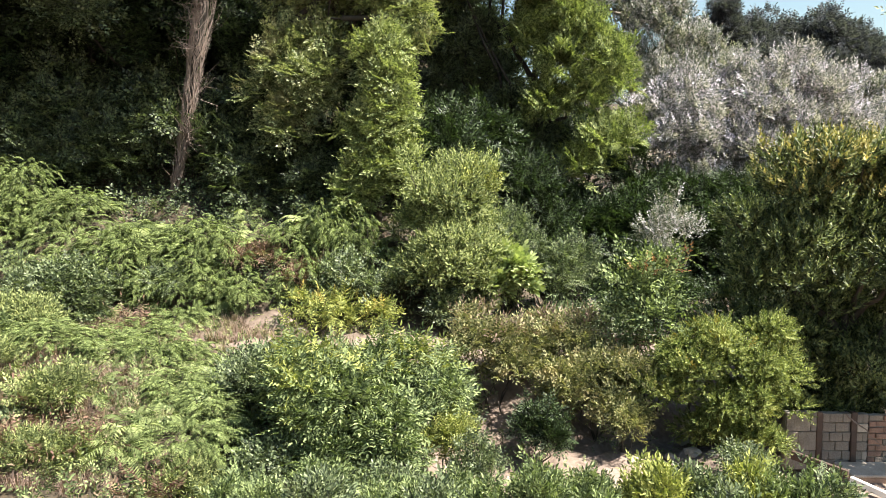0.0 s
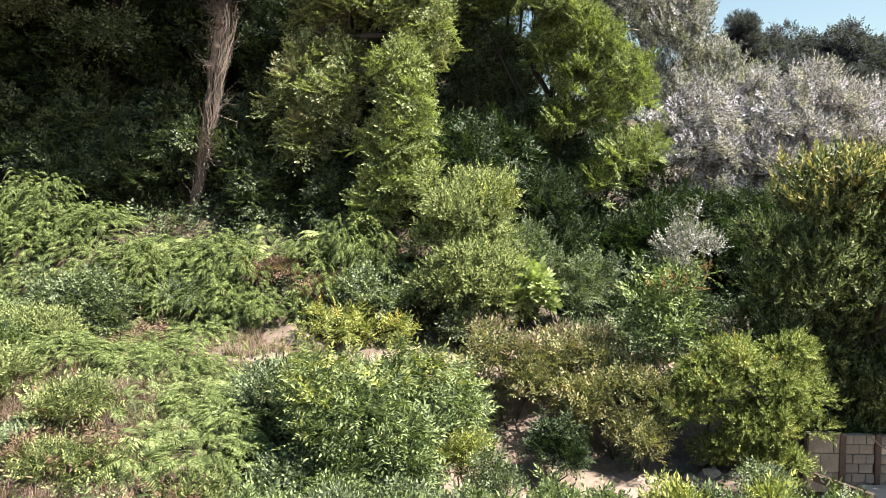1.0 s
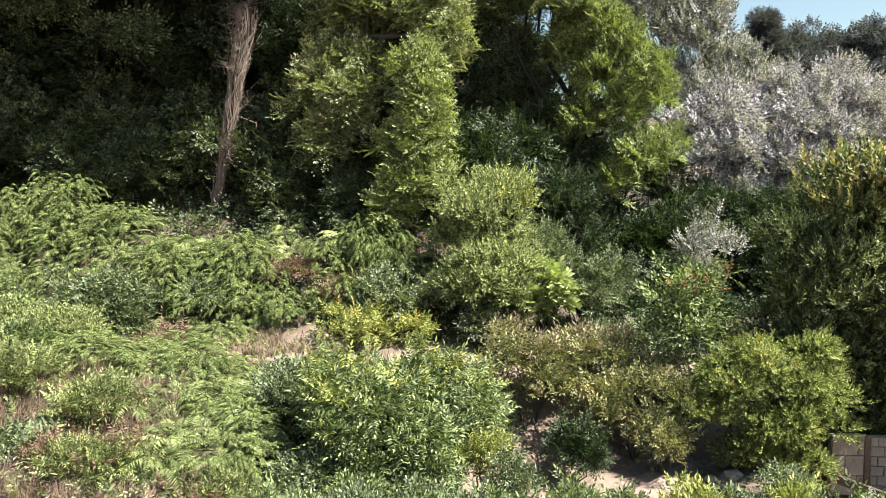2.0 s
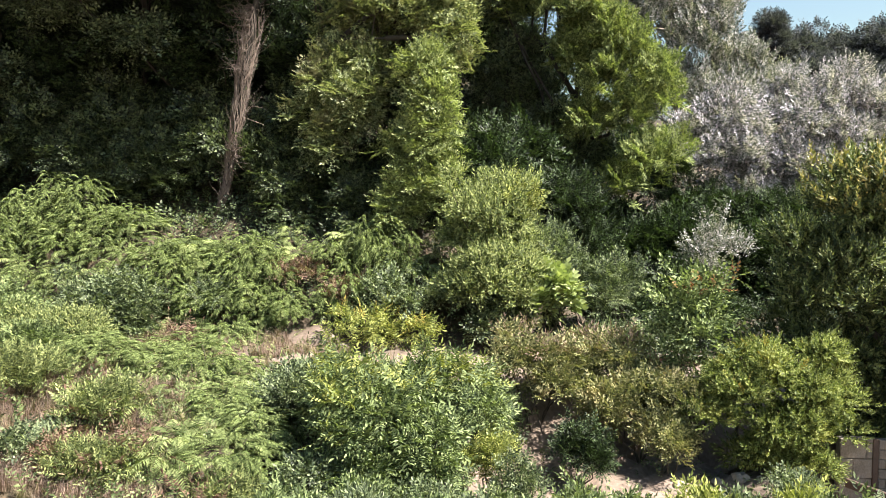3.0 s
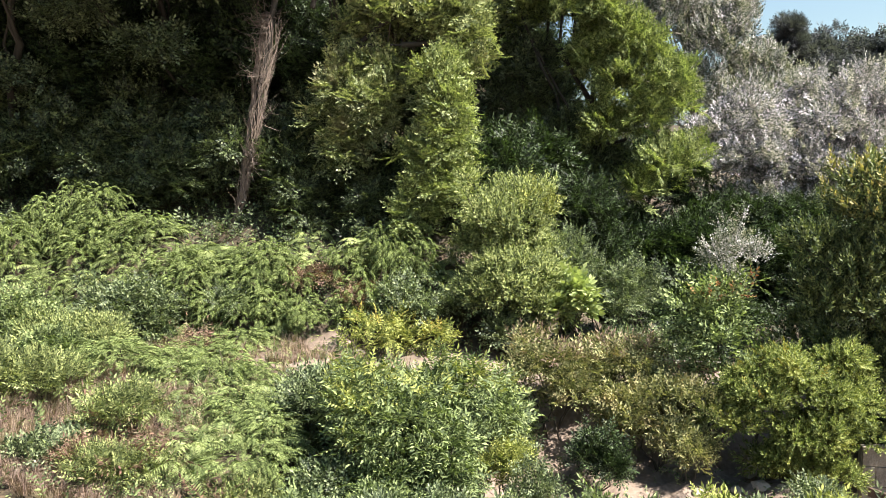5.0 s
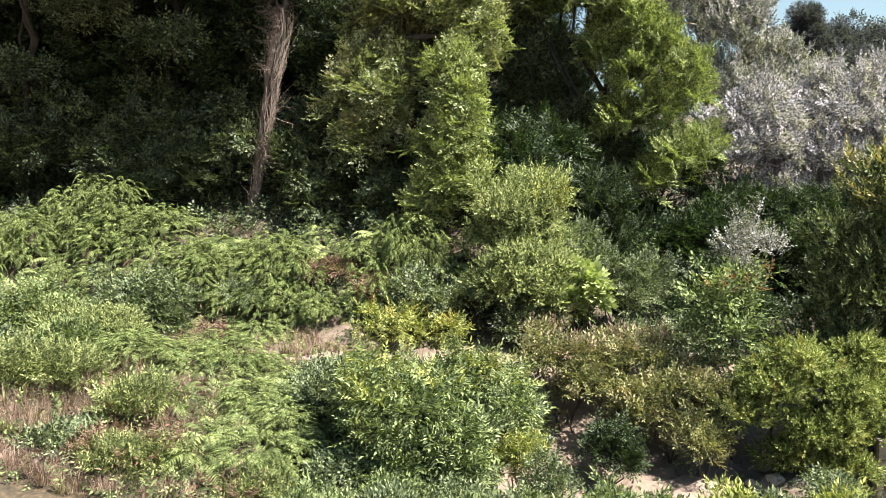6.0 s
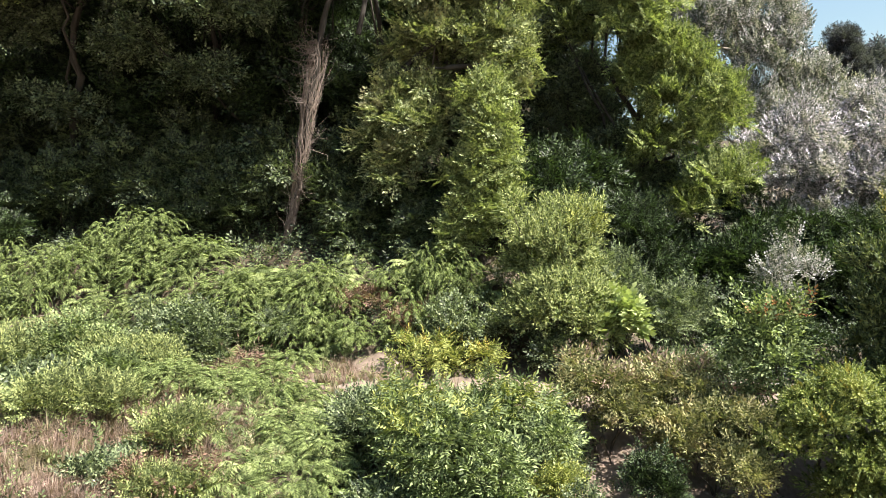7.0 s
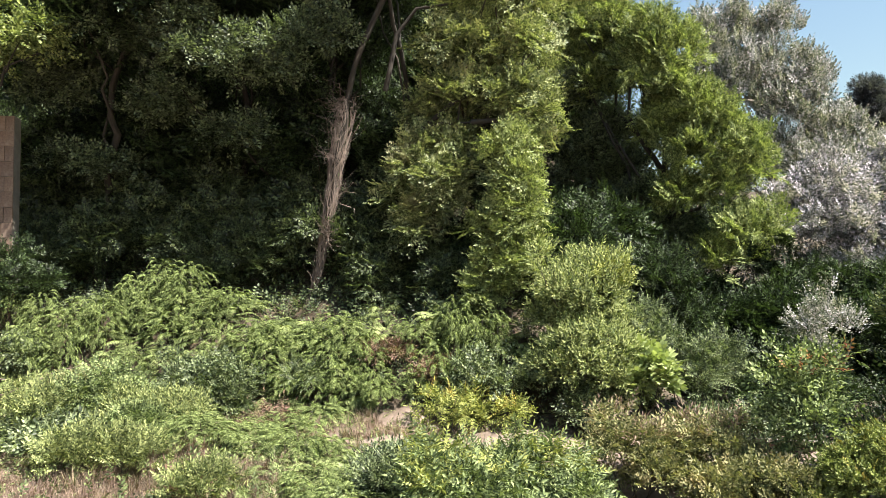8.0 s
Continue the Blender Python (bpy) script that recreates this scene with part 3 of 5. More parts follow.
def ground_leaves(name, label, category, seed, pts, template, size, mat, lift=0.08, up=0.5, wild=0.8):
    """Low growth over the soil that nobody could count."""
    rng = np.random.default_rng(seed)
    n = len(pts)
    pos = np.column_stack([pts, land(pts[:, 0], pts[:, 1]) + lift * rng.random(n) ** 1.5])
    fwd = wild * rng.normal(size=(n, 3)) + (0, 0, up)
    nrm = np.tile((0, -0.2, 1.0), (n, 1)) + 0.5 * rng.normal(size=(n, 3))
    v, f = sprays(rng, template, pos, fwd, nrm, size * rng.uniform(0.5, 1.3, n))
    return tagged(new(name, mesh_from(name, v, f, mat)), label, category, kind="stuff")


def blades(n, seed):
    """A tuft of thin bending grass blades."""
    rng = random.Random(seed)
    out = []
    for _ in range(n):
        h, a, b = rng.uniform(0.45, 1.0), rng.uniform(0, 6.28), rng.uniform(0.15, 1.0)
        w = 0.009
        d = np.array((math.cos(a), math.sin(a), 0))
        s = np.array((-d[1], d[0], 0)) * w
        p0 = d * rng.uniform(0, 0.22)
        p1, p2 = p0 + d * b * 0.3 * h + (0, 0, 0.6 * h), p0 + d * b * h + (0, 0, h * (1 - 0.45 * b))
        v = np.array([p0 - s, p0 + s, p1 - s * 0.7, p1 + s * 0.7, p2])[:, [0, 2, 1]]
        out.append((v, np.array([(0, 1, 3), (0, 3, 2), (2, 3, 4)])))
    return joined(out)


TUFT = blades(34, 4)

# ---- the wooded hill ----
# far ridge
far = tree("far_tree", "round dark evergreen tree on the distant ridge", "tree", 33.11, 84.00, [(32.5, 84.00, 25.59, 2.14, 2.2, 2.01), (32.80, 84.00, 23.06, 2.01, 2.2, 2.68)], FAR, DENSE, 5200, 0.55, 30, 0.62,
           trunk=0.3, limbs=4, seed=21, hollow=0.2, style=dict(squash=1.0), group="trees on the ridge")
rx0, ry0 = 44.32, 90.00
rz0 = float(land(rx0, ry0))
ridge = tree("far_tree", "dark evergreen tree on the distant wooded ridge", "tree", rx0, ry0, [(rx0, ry0, rz0 + 4.6, 3.6, 3.2, 3.0), (rx0 + 2.2, ry0 - 1.0, rz0 + 3.0, 2.8, 2.6, 2.6)], FAR, DENSE, 3400, 0.75, 40, 0.8,
             trunk=0.35, limbs=5, seed=22, hollow=0.35, style=dict(squash=0.9, wild=0.6), group="trees on the ridge")
for px, py, top, turn in ((40.27, 92.00, 25.70, 40), (48.08, 94.00, 26.73, 130), (50.37, 93.00, 25.50, 210), (52.57, 92.00, 23.45, 300), (54.33, 90.00, 21.24, 80), (58.87, 92.00, 19.77, 20), (36.53, 88.00, 22.49, 170), (45.13, 84.00, 19.73, 250),
                          (39.85, 84.00, 20.38, 330), (48.03, 82.00, 16.84, 60), (62.56, 92.00, 18.34, 10), (33.08, 95.00, 25.37, 110), (33.03, 88.00, 24.64, 150), (35.44, 88.00, 24.37, 290), (37.97, 76.00, 15.35, 200)):
    base = float(land(px, py))
    copy_thing(ridge, pose(px, py, base, 0, 0, turn) @ Matrix.Scale(min(2.0, max(0.5, (top + 1.7 - base) / 7.6)), 4))

# poplars
UPRIGHT = dict(up=1.3, out=0.55, wild=0.3, shell=0.25, squash=1.0)
tree("poplar", "tall grey-green poplar with airy upright shoots", "tree", 10.83, 37.00,
     [(8.78, 37.00, 14.76, 2.7, 2.3, 3.4), (10.69, 37.00, 12.93, 2.5, 2.2, 3.0), (7.20, 37.00, 14.00, 1.9, 1.8, 3.2), (6.97, 37.00, 16.62, 1.2, 1.2, 2.1), (8.65, 37.00, 16.92, 1.3, 1.2, 2.0), (10.34, 37.00, 16.93, 1.3, 1.2, 2.0), (11.78, 37.00, 14.27, 1.5, 1.4, 2.2),
      (9.41, 37.00, 10.18, 3.9, 2.8, 2.8), (12.88, 38.00, 11.19, 2.2, 1.8, 2.3), (14.79, 38.00, 10.67, 2.3, 1.8, 2.3)],
     GREYGREEN, AIRY_BRANCH, 3600, 0.72, 26, 0.55, PALE_BARK, 0.22, 14, 31, top=(9.40, 37.00, 17.01), style=UPRIGHT, hollow=0.1)
tree("poplar", "grey-green poplar behind the leafy slope", "tree", 0.49, 38.00,
     [(-0.50, 38.00, 17.84, 2.2, 2.0, 3.0), (-1.32, 38.00, 14.50, 2.8, 2.2, 3.0)],
     GREYGREEN, AIRY_BRANCH, 1200, 0.75, 14, 0.6, PALE_BARK, 0.22, 6, 32, style=UPRIGHT, hollow=0.1)
tree("silver_poplar", "white poplar with silvery leaves shining in the sun", "tree", 13.10, 30.00,
     [(12.92, 30.00, 7.15, 3.5, 2.6, 3.2), (15.14, 30.00, 8.08, 2.6, 2.0, 2.5), (9.84, 30.00, 7.50, 2.0, 1.7, 2.4), (16.75, 30.00, 6.21, 1.8, 1.6, 2.3), (11.19, 29.00, 4.90, 2.8, 1.8, 1.1), (8.89, 29.00, 6.39, 1.06, 1.20, 1.11), (10.51, 28.60, 6.14, 1.28, 1.30, 1.19), (12.36, 28.40, 5.91, 1.27, 1.30, 1.18), (14.11, 29.00, 6.82, 1.16, 1.30, 1.16)],
     SILVER, AIRY_BRANCH, 5000, 0.58, 40, 0.5, PALE_BARK, 0.2, 12, 33, style=dict(UPRIGHT, up=0.9, wild=0.4), hollow=0.35)
tree("silver_poplar", "white poplar with silvery leaves beside the larger one", "tree", 20.11, 32.00,
     [(19.90, 32.00, 6.32, 2.2, 2.0, 2.4)], SILVER, AIRY_BRANCH, 900, 0.62, 18, 0.5, PALE_BARK, 0.15, 5, 34, style=dict(UPRIGHT, up=0.9))
tree("poplar", "slender grey-green tree below the ridge", "tree", 27.62, 46.00, [(27.22, 46.00, 9.46, 1.7, 1.6, 2.8)], GREYGREEN, AIRY, 1500, 0.9, 12, 0.5, PALE_BARK, 0.12, 4, 35,
     style=UPRIGHT)
bush("pale grey-leaved shrub in the shady gully", 6.61, 20.50, 3.65, 1.1, GREYGREEN, AIRY, 520, 0.36, 36, clumps=9, clump=0.3, style=dict(up=0.8), bark=PALE_BARK, skirt=0.5)

# robinia on the gully's edge
tree("robinia_tree", "tall robinia with feathery green leaves lit on its sunny side", "tree", 2.75, 25.50,
     [(3.38, 25.00, 11.15, 0.68, 1.20, 1.32), (2.35, 25.40, 11.67, 0.73, 1.20, 1.42), (4.31, 24.80, 10.24, 0.63, 1.10, 1.19), (5.01, 24.60, 9.33, 0.59, 1.00, 1.18), (5.69, 24.50, 8.37, 0.55, 0.90, 1.21), (3.95, 24.80, 8.81, 0.71, 1.10, 1.19), (4.86, 24.50, 7.62, 0.70, 0.90, 0.94), (3.03, 25.20, 9.67, 0.72, 1.10, 1.41), (5.39, 24.20, 6.08, 0.77, 0.90, 0.85), (6.19, 24.10, 6.26, 0.50, 0.70, 0.69), (4.67, 24.30, 5.33, 0.70, 0.80, 0.70), (3.61, 24.90, 7.29, 0.79, 0.90, 0.87), (1.66, 25.50, 13.26, 0.81, 1.30, 1.63), (2.99, 25.20, 12.94, 0.80, 1.30, 1.21), (3.74, 25.00, 12.48, 0.52, 1.00, 0.80), (0.75, 26.00, 13.77, 1.04, 1.20, 1.24), (1.09, 25.80, 11.81, 0.95, 1.00, 0.95), (0.21, 26.20, 12.40, 0.75, 1.00, 1.25), (0.37, 26.00, 14.86, 0.83, 1.20, 1.04)],
     ROBINIA, LOCUST_BRANCH, 3100, 0.54, 11, 0.42, DARK_BARK, 0.2, 14, 41, hollow=0.3, style=dict(up=0.6, wild=0.35, shell=0.55, flat=0.42, squash=1.15),
     tips=(ROBINIA, PLUME, 260, 0.6, "upright new shoots", "young_growth"))
# Darker leaves than the sunlit robinia's put its shade into colour.
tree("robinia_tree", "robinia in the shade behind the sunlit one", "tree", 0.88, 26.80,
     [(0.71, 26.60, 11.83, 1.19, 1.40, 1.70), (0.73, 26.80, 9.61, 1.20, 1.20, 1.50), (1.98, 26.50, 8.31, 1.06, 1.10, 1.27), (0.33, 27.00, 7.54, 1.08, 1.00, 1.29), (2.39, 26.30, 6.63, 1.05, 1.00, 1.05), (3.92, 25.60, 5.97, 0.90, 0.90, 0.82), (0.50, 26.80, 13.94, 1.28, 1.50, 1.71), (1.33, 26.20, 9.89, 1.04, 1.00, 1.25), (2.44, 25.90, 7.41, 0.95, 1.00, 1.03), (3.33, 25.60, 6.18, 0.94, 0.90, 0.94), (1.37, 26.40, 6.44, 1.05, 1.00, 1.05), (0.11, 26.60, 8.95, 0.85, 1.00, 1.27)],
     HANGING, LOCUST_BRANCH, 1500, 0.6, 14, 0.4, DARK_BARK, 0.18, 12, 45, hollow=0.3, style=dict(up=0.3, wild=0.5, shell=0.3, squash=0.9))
# climber-clad tree with a spreading limb
climbers = dict(up=0.1, wild=0.55, shell=0.6, squash=1.0)
tree("climber_tree", "old tree smothered in sunlit green climbers with dry patches", "tree", -3.38, 20.20,
     [(-4.44, 19.90, 7.79, 0.79, 0.80, 0.79), (-3.54, 19.80, 7.61, 0.76, 0.80, 0.76), (-4.20, 19.90, 8.42, 0.51, 0.60, 0.51), (-3.32, 19.90, 8.41, 0.67, 0.70, 0.51), (-4.87, 20.00, 7.10, 0.45, 0.50, 0.64), (-4.02, 19.80, 6.72, 0.66, 0.60, 0.60), (-4.41, 19.70, 6.12, 0.47, 0.50, 0.53), (-3.42, 19.80, 6.99, 0.38, 0.50, 0.44)],
     IVY, DENSE_BRANCH, 1300, 0.44, 9, 0.42, BARK, 0.20, 5, 42, style=climbers)
tree("climber_tree", "column of bright green climbers with long reaching shoots", "tree", -1.69, 18.90,
     [(-1.64, 18.90, 8.05, 0.51, 0.70, 0.45), (-1.48, 18.70, 7.21, 0.66, 0.70, 0.69), (-1.42, 18.60, 6.39, 0.59, 0.70, 0.65), (-1.53, 18.50, 5.57, 0.68, 0.80, 0.59), (-1.90, 18.50, 5.13, 0.59, 0.60, 0.38), (-2.14, 18.90, 6.05, 0.33, 0.50, 0.60)],
     CREEPER, DENSE_BRANCH, 1300, 0.42, 9, 0.40, BARK, 0.14, 4, 44, style=dict(climbers, up=0.3), tips=(CREEPER, PLUME, 90, 0.42, "long bright shoots", "young_growth"))
# Dark leaves added where only shade lies between the two climbers.
tree("climber_tree", "dark foliage standing in for shade between the climbers", "tree", -2.91, 20.90,
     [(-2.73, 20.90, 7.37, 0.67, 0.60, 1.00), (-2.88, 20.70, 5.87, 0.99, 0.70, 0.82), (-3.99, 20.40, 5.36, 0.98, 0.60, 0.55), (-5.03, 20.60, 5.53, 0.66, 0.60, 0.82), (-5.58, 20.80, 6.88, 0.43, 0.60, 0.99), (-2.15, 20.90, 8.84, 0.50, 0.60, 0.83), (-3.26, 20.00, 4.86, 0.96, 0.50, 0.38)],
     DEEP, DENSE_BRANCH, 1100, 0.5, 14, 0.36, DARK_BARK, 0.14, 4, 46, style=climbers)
tree("climber_tree", "low skirt of bright climbers below the column", "tree", -1.89, 18.40,
     [(-1.88, 18.30, 4.83, 0.64, 0.60, 0.44), (-1.36, 18.20, 4.91, 0.52, 0.60, 0.44), (-2.24, 18.20, 4.32, 0.58, 0.50, 0.35)],
     CREEPER, DENSE_BRANCH, 330, 0.44, 12, 0.3, BARK, 0.06, 3, 47, style=climbers)
spread = tree("broadleaf_tree", "leafy tree with a dark spreading limb above the climbers", "tree", -3.94, 20.60,
     [(-2.80, 20.20, 10.12, 0.97, 1.20, 0.68), (-1.35, 20.00, 9.88, 0.96, 1.20, 0.72), (-0.79, 19.90, 9.16, 0.60, 0.90, 0.54), (-1.91, 20.10, 9.30, 0.70, 0.90, 0.45), (-3.64, 20.40, 10.03, 0.73, 1.10, 0.65), (-4.29, 20.40, 9.56, 0.42, 0.90, 0.65), (-2.85, 20.60, 11.50, 1.48, 1.60, 0.82), (-1.05, 20.30, 11.21, 1.13, 1.50, 0.89), (-2.06, 20.80, 12.99, 1.82, 1.90, 1.16), (-3.62, 20.30, 8.89, 0.81, 0.70, 0.36), (-1.02, 19.90, 8.54, 0.63, 0.80, 0.38)],
     OAKEN, DENSE_BRANCH, 2100, 0.5, 14, 0.5, BARK, 0.2, 14, 43, top=(-2.95, 20.80, 12.37), style=dict(wild=0.5, shell=0.6, squash=0.7))

for path in (((-4.66, 20.20, 9.11), (-4.27, 20.00, 9.22), (-3.60, 19.80, 9.27), (-2.73, 19.70, 9.23)), ((-4.10, 20.00, 9.27), (-3.27, 19.90, 9.90), (-2.60, 19.80, 10.16), (-1.85, 19.70, 10.73)),
             ((-5.42, 20.40, 10.50), (-5.03, 20.30, 12.17), (-4.39, 20.20, 12.86), (-3.28, 20.20, 12.93)), ((-2.73, 19.70, 9.23), (-1.64, 19.70, 9.26), (-0.69, 19.80, 9.63))):
    pts = np.array(path) - np.array(spread.matrix_world.translation)
    t = np.linspace(0, 1, 10)
    line = np.stack([np.interp(t, np.linspace(0, 1, len(pts)), pts[:, i]) for i in range(3)], 1)
    v, q = tube(line, np.linspace(0.085, 0.025, 10), 8, 0.08, 4)
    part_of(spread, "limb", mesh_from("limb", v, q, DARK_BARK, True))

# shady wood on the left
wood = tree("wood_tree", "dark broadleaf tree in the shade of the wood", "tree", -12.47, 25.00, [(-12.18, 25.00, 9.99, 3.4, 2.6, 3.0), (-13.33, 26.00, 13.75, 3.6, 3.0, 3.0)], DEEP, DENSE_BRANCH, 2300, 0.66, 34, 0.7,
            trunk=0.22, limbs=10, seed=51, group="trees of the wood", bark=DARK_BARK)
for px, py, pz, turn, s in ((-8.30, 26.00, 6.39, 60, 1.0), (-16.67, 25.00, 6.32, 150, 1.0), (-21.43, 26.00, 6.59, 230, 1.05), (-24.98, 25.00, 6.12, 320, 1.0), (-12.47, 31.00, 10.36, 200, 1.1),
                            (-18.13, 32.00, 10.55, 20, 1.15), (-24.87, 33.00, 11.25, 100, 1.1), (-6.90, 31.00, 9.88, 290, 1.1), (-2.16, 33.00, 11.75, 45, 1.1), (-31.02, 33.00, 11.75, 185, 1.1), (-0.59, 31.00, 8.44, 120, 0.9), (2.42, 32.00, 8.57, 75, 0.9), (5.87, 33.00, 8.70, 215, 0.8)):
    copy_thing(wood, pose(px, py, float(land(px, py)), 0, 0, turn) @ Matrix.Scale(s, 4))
# High crowns mostly above view, added to block sun from the wood.
canopy = tree("wood_tree", "high dark crown added over the edge of the wood for shade", "tree", -11.64, 24.50, [(-9.13, 20.50, 14.98, 3.4, 2.4, 1.7), (-11.64, 21.00, 14.16, 2.8, 2.2, 1.6)], DEEP, DENSE_BRANCH, 2300, 0.70, 26, 0.8,
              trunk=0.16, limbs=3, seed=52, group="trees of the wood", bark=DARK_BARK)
# Two unseen trees, added to keep the sun off the wood's edge.
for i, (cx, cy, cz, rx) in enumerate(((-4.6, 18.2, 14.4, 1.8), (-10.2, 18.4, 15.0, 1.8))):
    tree("wood_tree", "tall tree added above view to shade the wood", "tree", cx - 1.0, cy + 5.5, [(cx, cy, cz, rx, 1.5, 1.0), (cx - 0.6, cy + 2.2, cz + 0.6, rx, 1.6, 1.2)], DEEP, DENSE_BRANCH, 650, 0.66, 16, 0.7,
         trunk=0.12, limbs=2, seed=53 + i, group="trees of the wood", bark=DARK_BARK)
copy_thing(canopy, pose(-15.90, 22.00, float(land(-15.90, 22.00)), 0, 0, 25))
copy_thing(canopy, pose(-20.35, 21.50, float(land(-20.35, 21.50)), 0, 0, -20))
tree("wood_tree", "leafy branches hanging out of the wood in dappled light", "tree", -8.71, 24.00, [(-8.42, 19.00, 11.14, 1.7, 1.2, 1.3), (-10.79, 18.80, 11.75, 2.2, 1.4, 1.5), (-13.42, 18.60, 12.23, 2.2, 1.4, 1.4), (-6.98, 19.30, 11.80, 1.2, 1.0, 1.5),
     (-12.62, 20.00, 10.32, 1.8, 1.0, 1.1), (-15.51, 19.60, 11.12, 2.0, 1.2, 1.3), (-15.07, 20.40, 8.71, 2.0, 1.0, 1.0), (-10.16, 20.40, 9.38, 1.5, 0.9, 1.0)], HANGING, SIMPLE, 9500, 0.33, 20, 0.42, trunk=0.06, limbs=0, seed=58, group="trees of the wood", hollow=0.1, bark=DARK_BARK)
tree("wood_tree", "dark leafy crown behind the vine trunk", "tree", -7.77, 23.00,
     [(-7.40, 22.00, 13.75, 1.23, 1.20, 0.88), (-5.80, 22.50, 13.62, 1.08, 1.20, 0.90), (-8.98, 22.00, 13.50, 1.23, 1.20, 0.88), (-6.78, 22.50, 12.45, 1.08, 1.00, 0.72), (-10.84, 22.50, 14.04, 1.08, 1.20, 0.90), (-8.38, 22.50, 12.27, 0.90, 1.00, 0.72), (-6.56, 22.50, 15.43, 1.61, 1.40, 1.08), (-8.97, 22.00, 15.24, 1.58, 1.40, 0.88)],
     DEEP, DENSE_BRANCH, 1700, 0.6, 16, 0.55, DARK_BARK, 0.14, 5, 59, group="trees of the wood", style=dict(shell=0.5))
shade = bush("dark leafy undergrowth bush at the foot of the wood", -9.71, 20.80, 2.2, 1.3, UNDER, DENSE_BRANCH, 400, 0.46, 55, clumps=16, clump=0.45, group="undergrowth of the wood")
# Copies in the gully get DEEP leaves, its shade put into their colour.
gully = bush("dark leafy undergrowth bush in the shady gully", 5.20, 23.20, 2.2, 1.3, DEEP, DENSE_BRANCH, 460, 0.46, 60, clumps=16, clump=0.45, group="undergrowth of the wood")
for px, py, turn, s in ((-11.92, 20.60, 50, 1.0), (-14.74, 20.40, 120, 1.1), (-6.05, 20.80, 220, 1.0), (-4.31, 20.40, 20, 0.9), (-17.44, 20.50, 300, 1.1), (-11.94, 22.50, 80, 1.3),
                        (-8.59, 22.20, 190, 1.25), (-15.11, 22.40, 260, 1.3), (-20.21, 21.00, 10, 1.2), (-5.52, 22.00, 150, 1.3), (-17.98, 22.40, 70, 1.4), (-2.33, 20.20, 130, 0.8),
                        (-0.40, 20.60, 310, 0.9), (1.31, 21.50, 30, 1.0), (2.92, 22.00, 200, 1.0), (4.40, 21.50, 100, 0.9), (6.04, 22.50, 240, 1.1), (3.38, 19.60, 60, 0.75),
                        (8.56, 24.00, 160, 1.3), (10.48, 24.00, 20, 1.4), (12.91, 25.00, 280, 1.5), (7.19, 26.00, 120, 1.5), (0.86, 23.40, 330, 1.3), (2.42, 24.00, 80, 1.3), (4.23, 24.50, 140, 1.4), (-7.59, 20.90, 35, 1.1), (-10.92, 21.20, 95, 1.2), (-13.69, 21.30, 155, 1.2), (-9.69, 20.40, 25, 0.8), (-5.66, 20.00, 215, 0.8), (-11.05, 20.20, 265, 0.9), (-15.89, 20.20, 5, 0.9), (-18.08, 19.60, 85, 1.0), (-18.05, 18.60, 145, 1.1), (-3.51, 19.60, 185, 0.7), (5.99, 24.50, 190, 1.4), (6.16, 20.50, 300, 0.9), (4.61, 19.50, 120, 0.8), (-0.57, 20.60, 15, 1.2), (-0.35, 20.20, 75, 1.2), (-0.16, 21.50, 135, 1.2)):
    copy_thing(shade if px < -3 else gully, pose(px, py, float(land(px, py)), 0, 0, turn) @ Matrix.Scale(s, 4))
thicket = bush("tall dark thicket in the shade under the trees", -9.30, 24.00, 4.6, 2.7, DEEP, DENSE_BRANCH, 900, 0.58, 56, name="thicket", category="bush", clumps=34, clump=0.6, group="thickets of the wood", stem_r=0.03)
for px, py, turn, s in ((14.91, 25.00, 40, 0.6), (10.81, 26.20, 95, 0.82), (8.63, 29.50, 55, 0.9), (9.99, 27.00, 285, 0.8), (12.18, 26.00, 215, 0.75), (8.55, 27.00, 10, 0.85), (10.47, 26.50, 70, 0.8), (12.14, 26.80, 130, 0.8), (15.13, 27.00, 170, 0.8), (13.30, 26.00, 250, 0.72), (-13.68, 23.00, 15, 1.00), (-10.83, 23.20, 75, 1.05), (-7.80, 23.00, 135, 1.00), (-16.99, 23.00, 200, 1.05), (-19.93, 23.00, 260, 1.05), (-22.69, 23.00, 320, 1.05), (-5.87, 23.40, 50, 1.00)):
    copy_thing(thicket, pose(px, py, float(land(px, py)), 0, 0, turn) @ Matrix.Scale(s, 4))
copy_thing(thicket, pose(-16.08, 17.70, float(land(-16.08, 17.70)), 0, 0, 200) @ Matrix.Scale(0.62, 4))

# ---- the fern bank and the garden below it ----
KINDS = [fern_kind(61, 14, 0.66, 1), fern_kind(62, 15, 0.72, 1), fern_kind(63, 13, 0.66, 1), fern_kind(64, 15, 0.72)]
rf = np.random.default_rng(65)
spots = [(mx + 0.42 * rf.normal(), my + 0.36 * rf.normal()) for mx, my, mh in MOUNDS for k in range(4 if my > 14.5 else 5)]
spots += [tuple(p) for p in np.concatenate([strew(rf, 16, -14.5, -4.6, 16.2, 19.6), strew(rf, 4, -7.5, -4.9, 15.9, 16.6), strew(rf, 8, -5.4, -2.4, 9.0, 13.0), strew(rf, 4, -12.5, -6.0, 13.0, 15.8)])]
for i, (px, py) in enumerate(spots):
    grown = rf.uniform(0.85, 1.3) * (1.0 if py > 14.5 else 0.68)
    m = pose(px, py, float(land(px, py)), rf.uniform(4, 26), rf.uniform(-8, 8)) @ pose(0, 0, 0, 0, 0, rf.uniform(0, 360)) @ Matrix.Scale(grown, 4)
    if i < 4:
        KINDS[i].matrix_basis = m
    else:
        copy_thing(KINDS[int(rf.integers(4))], m)

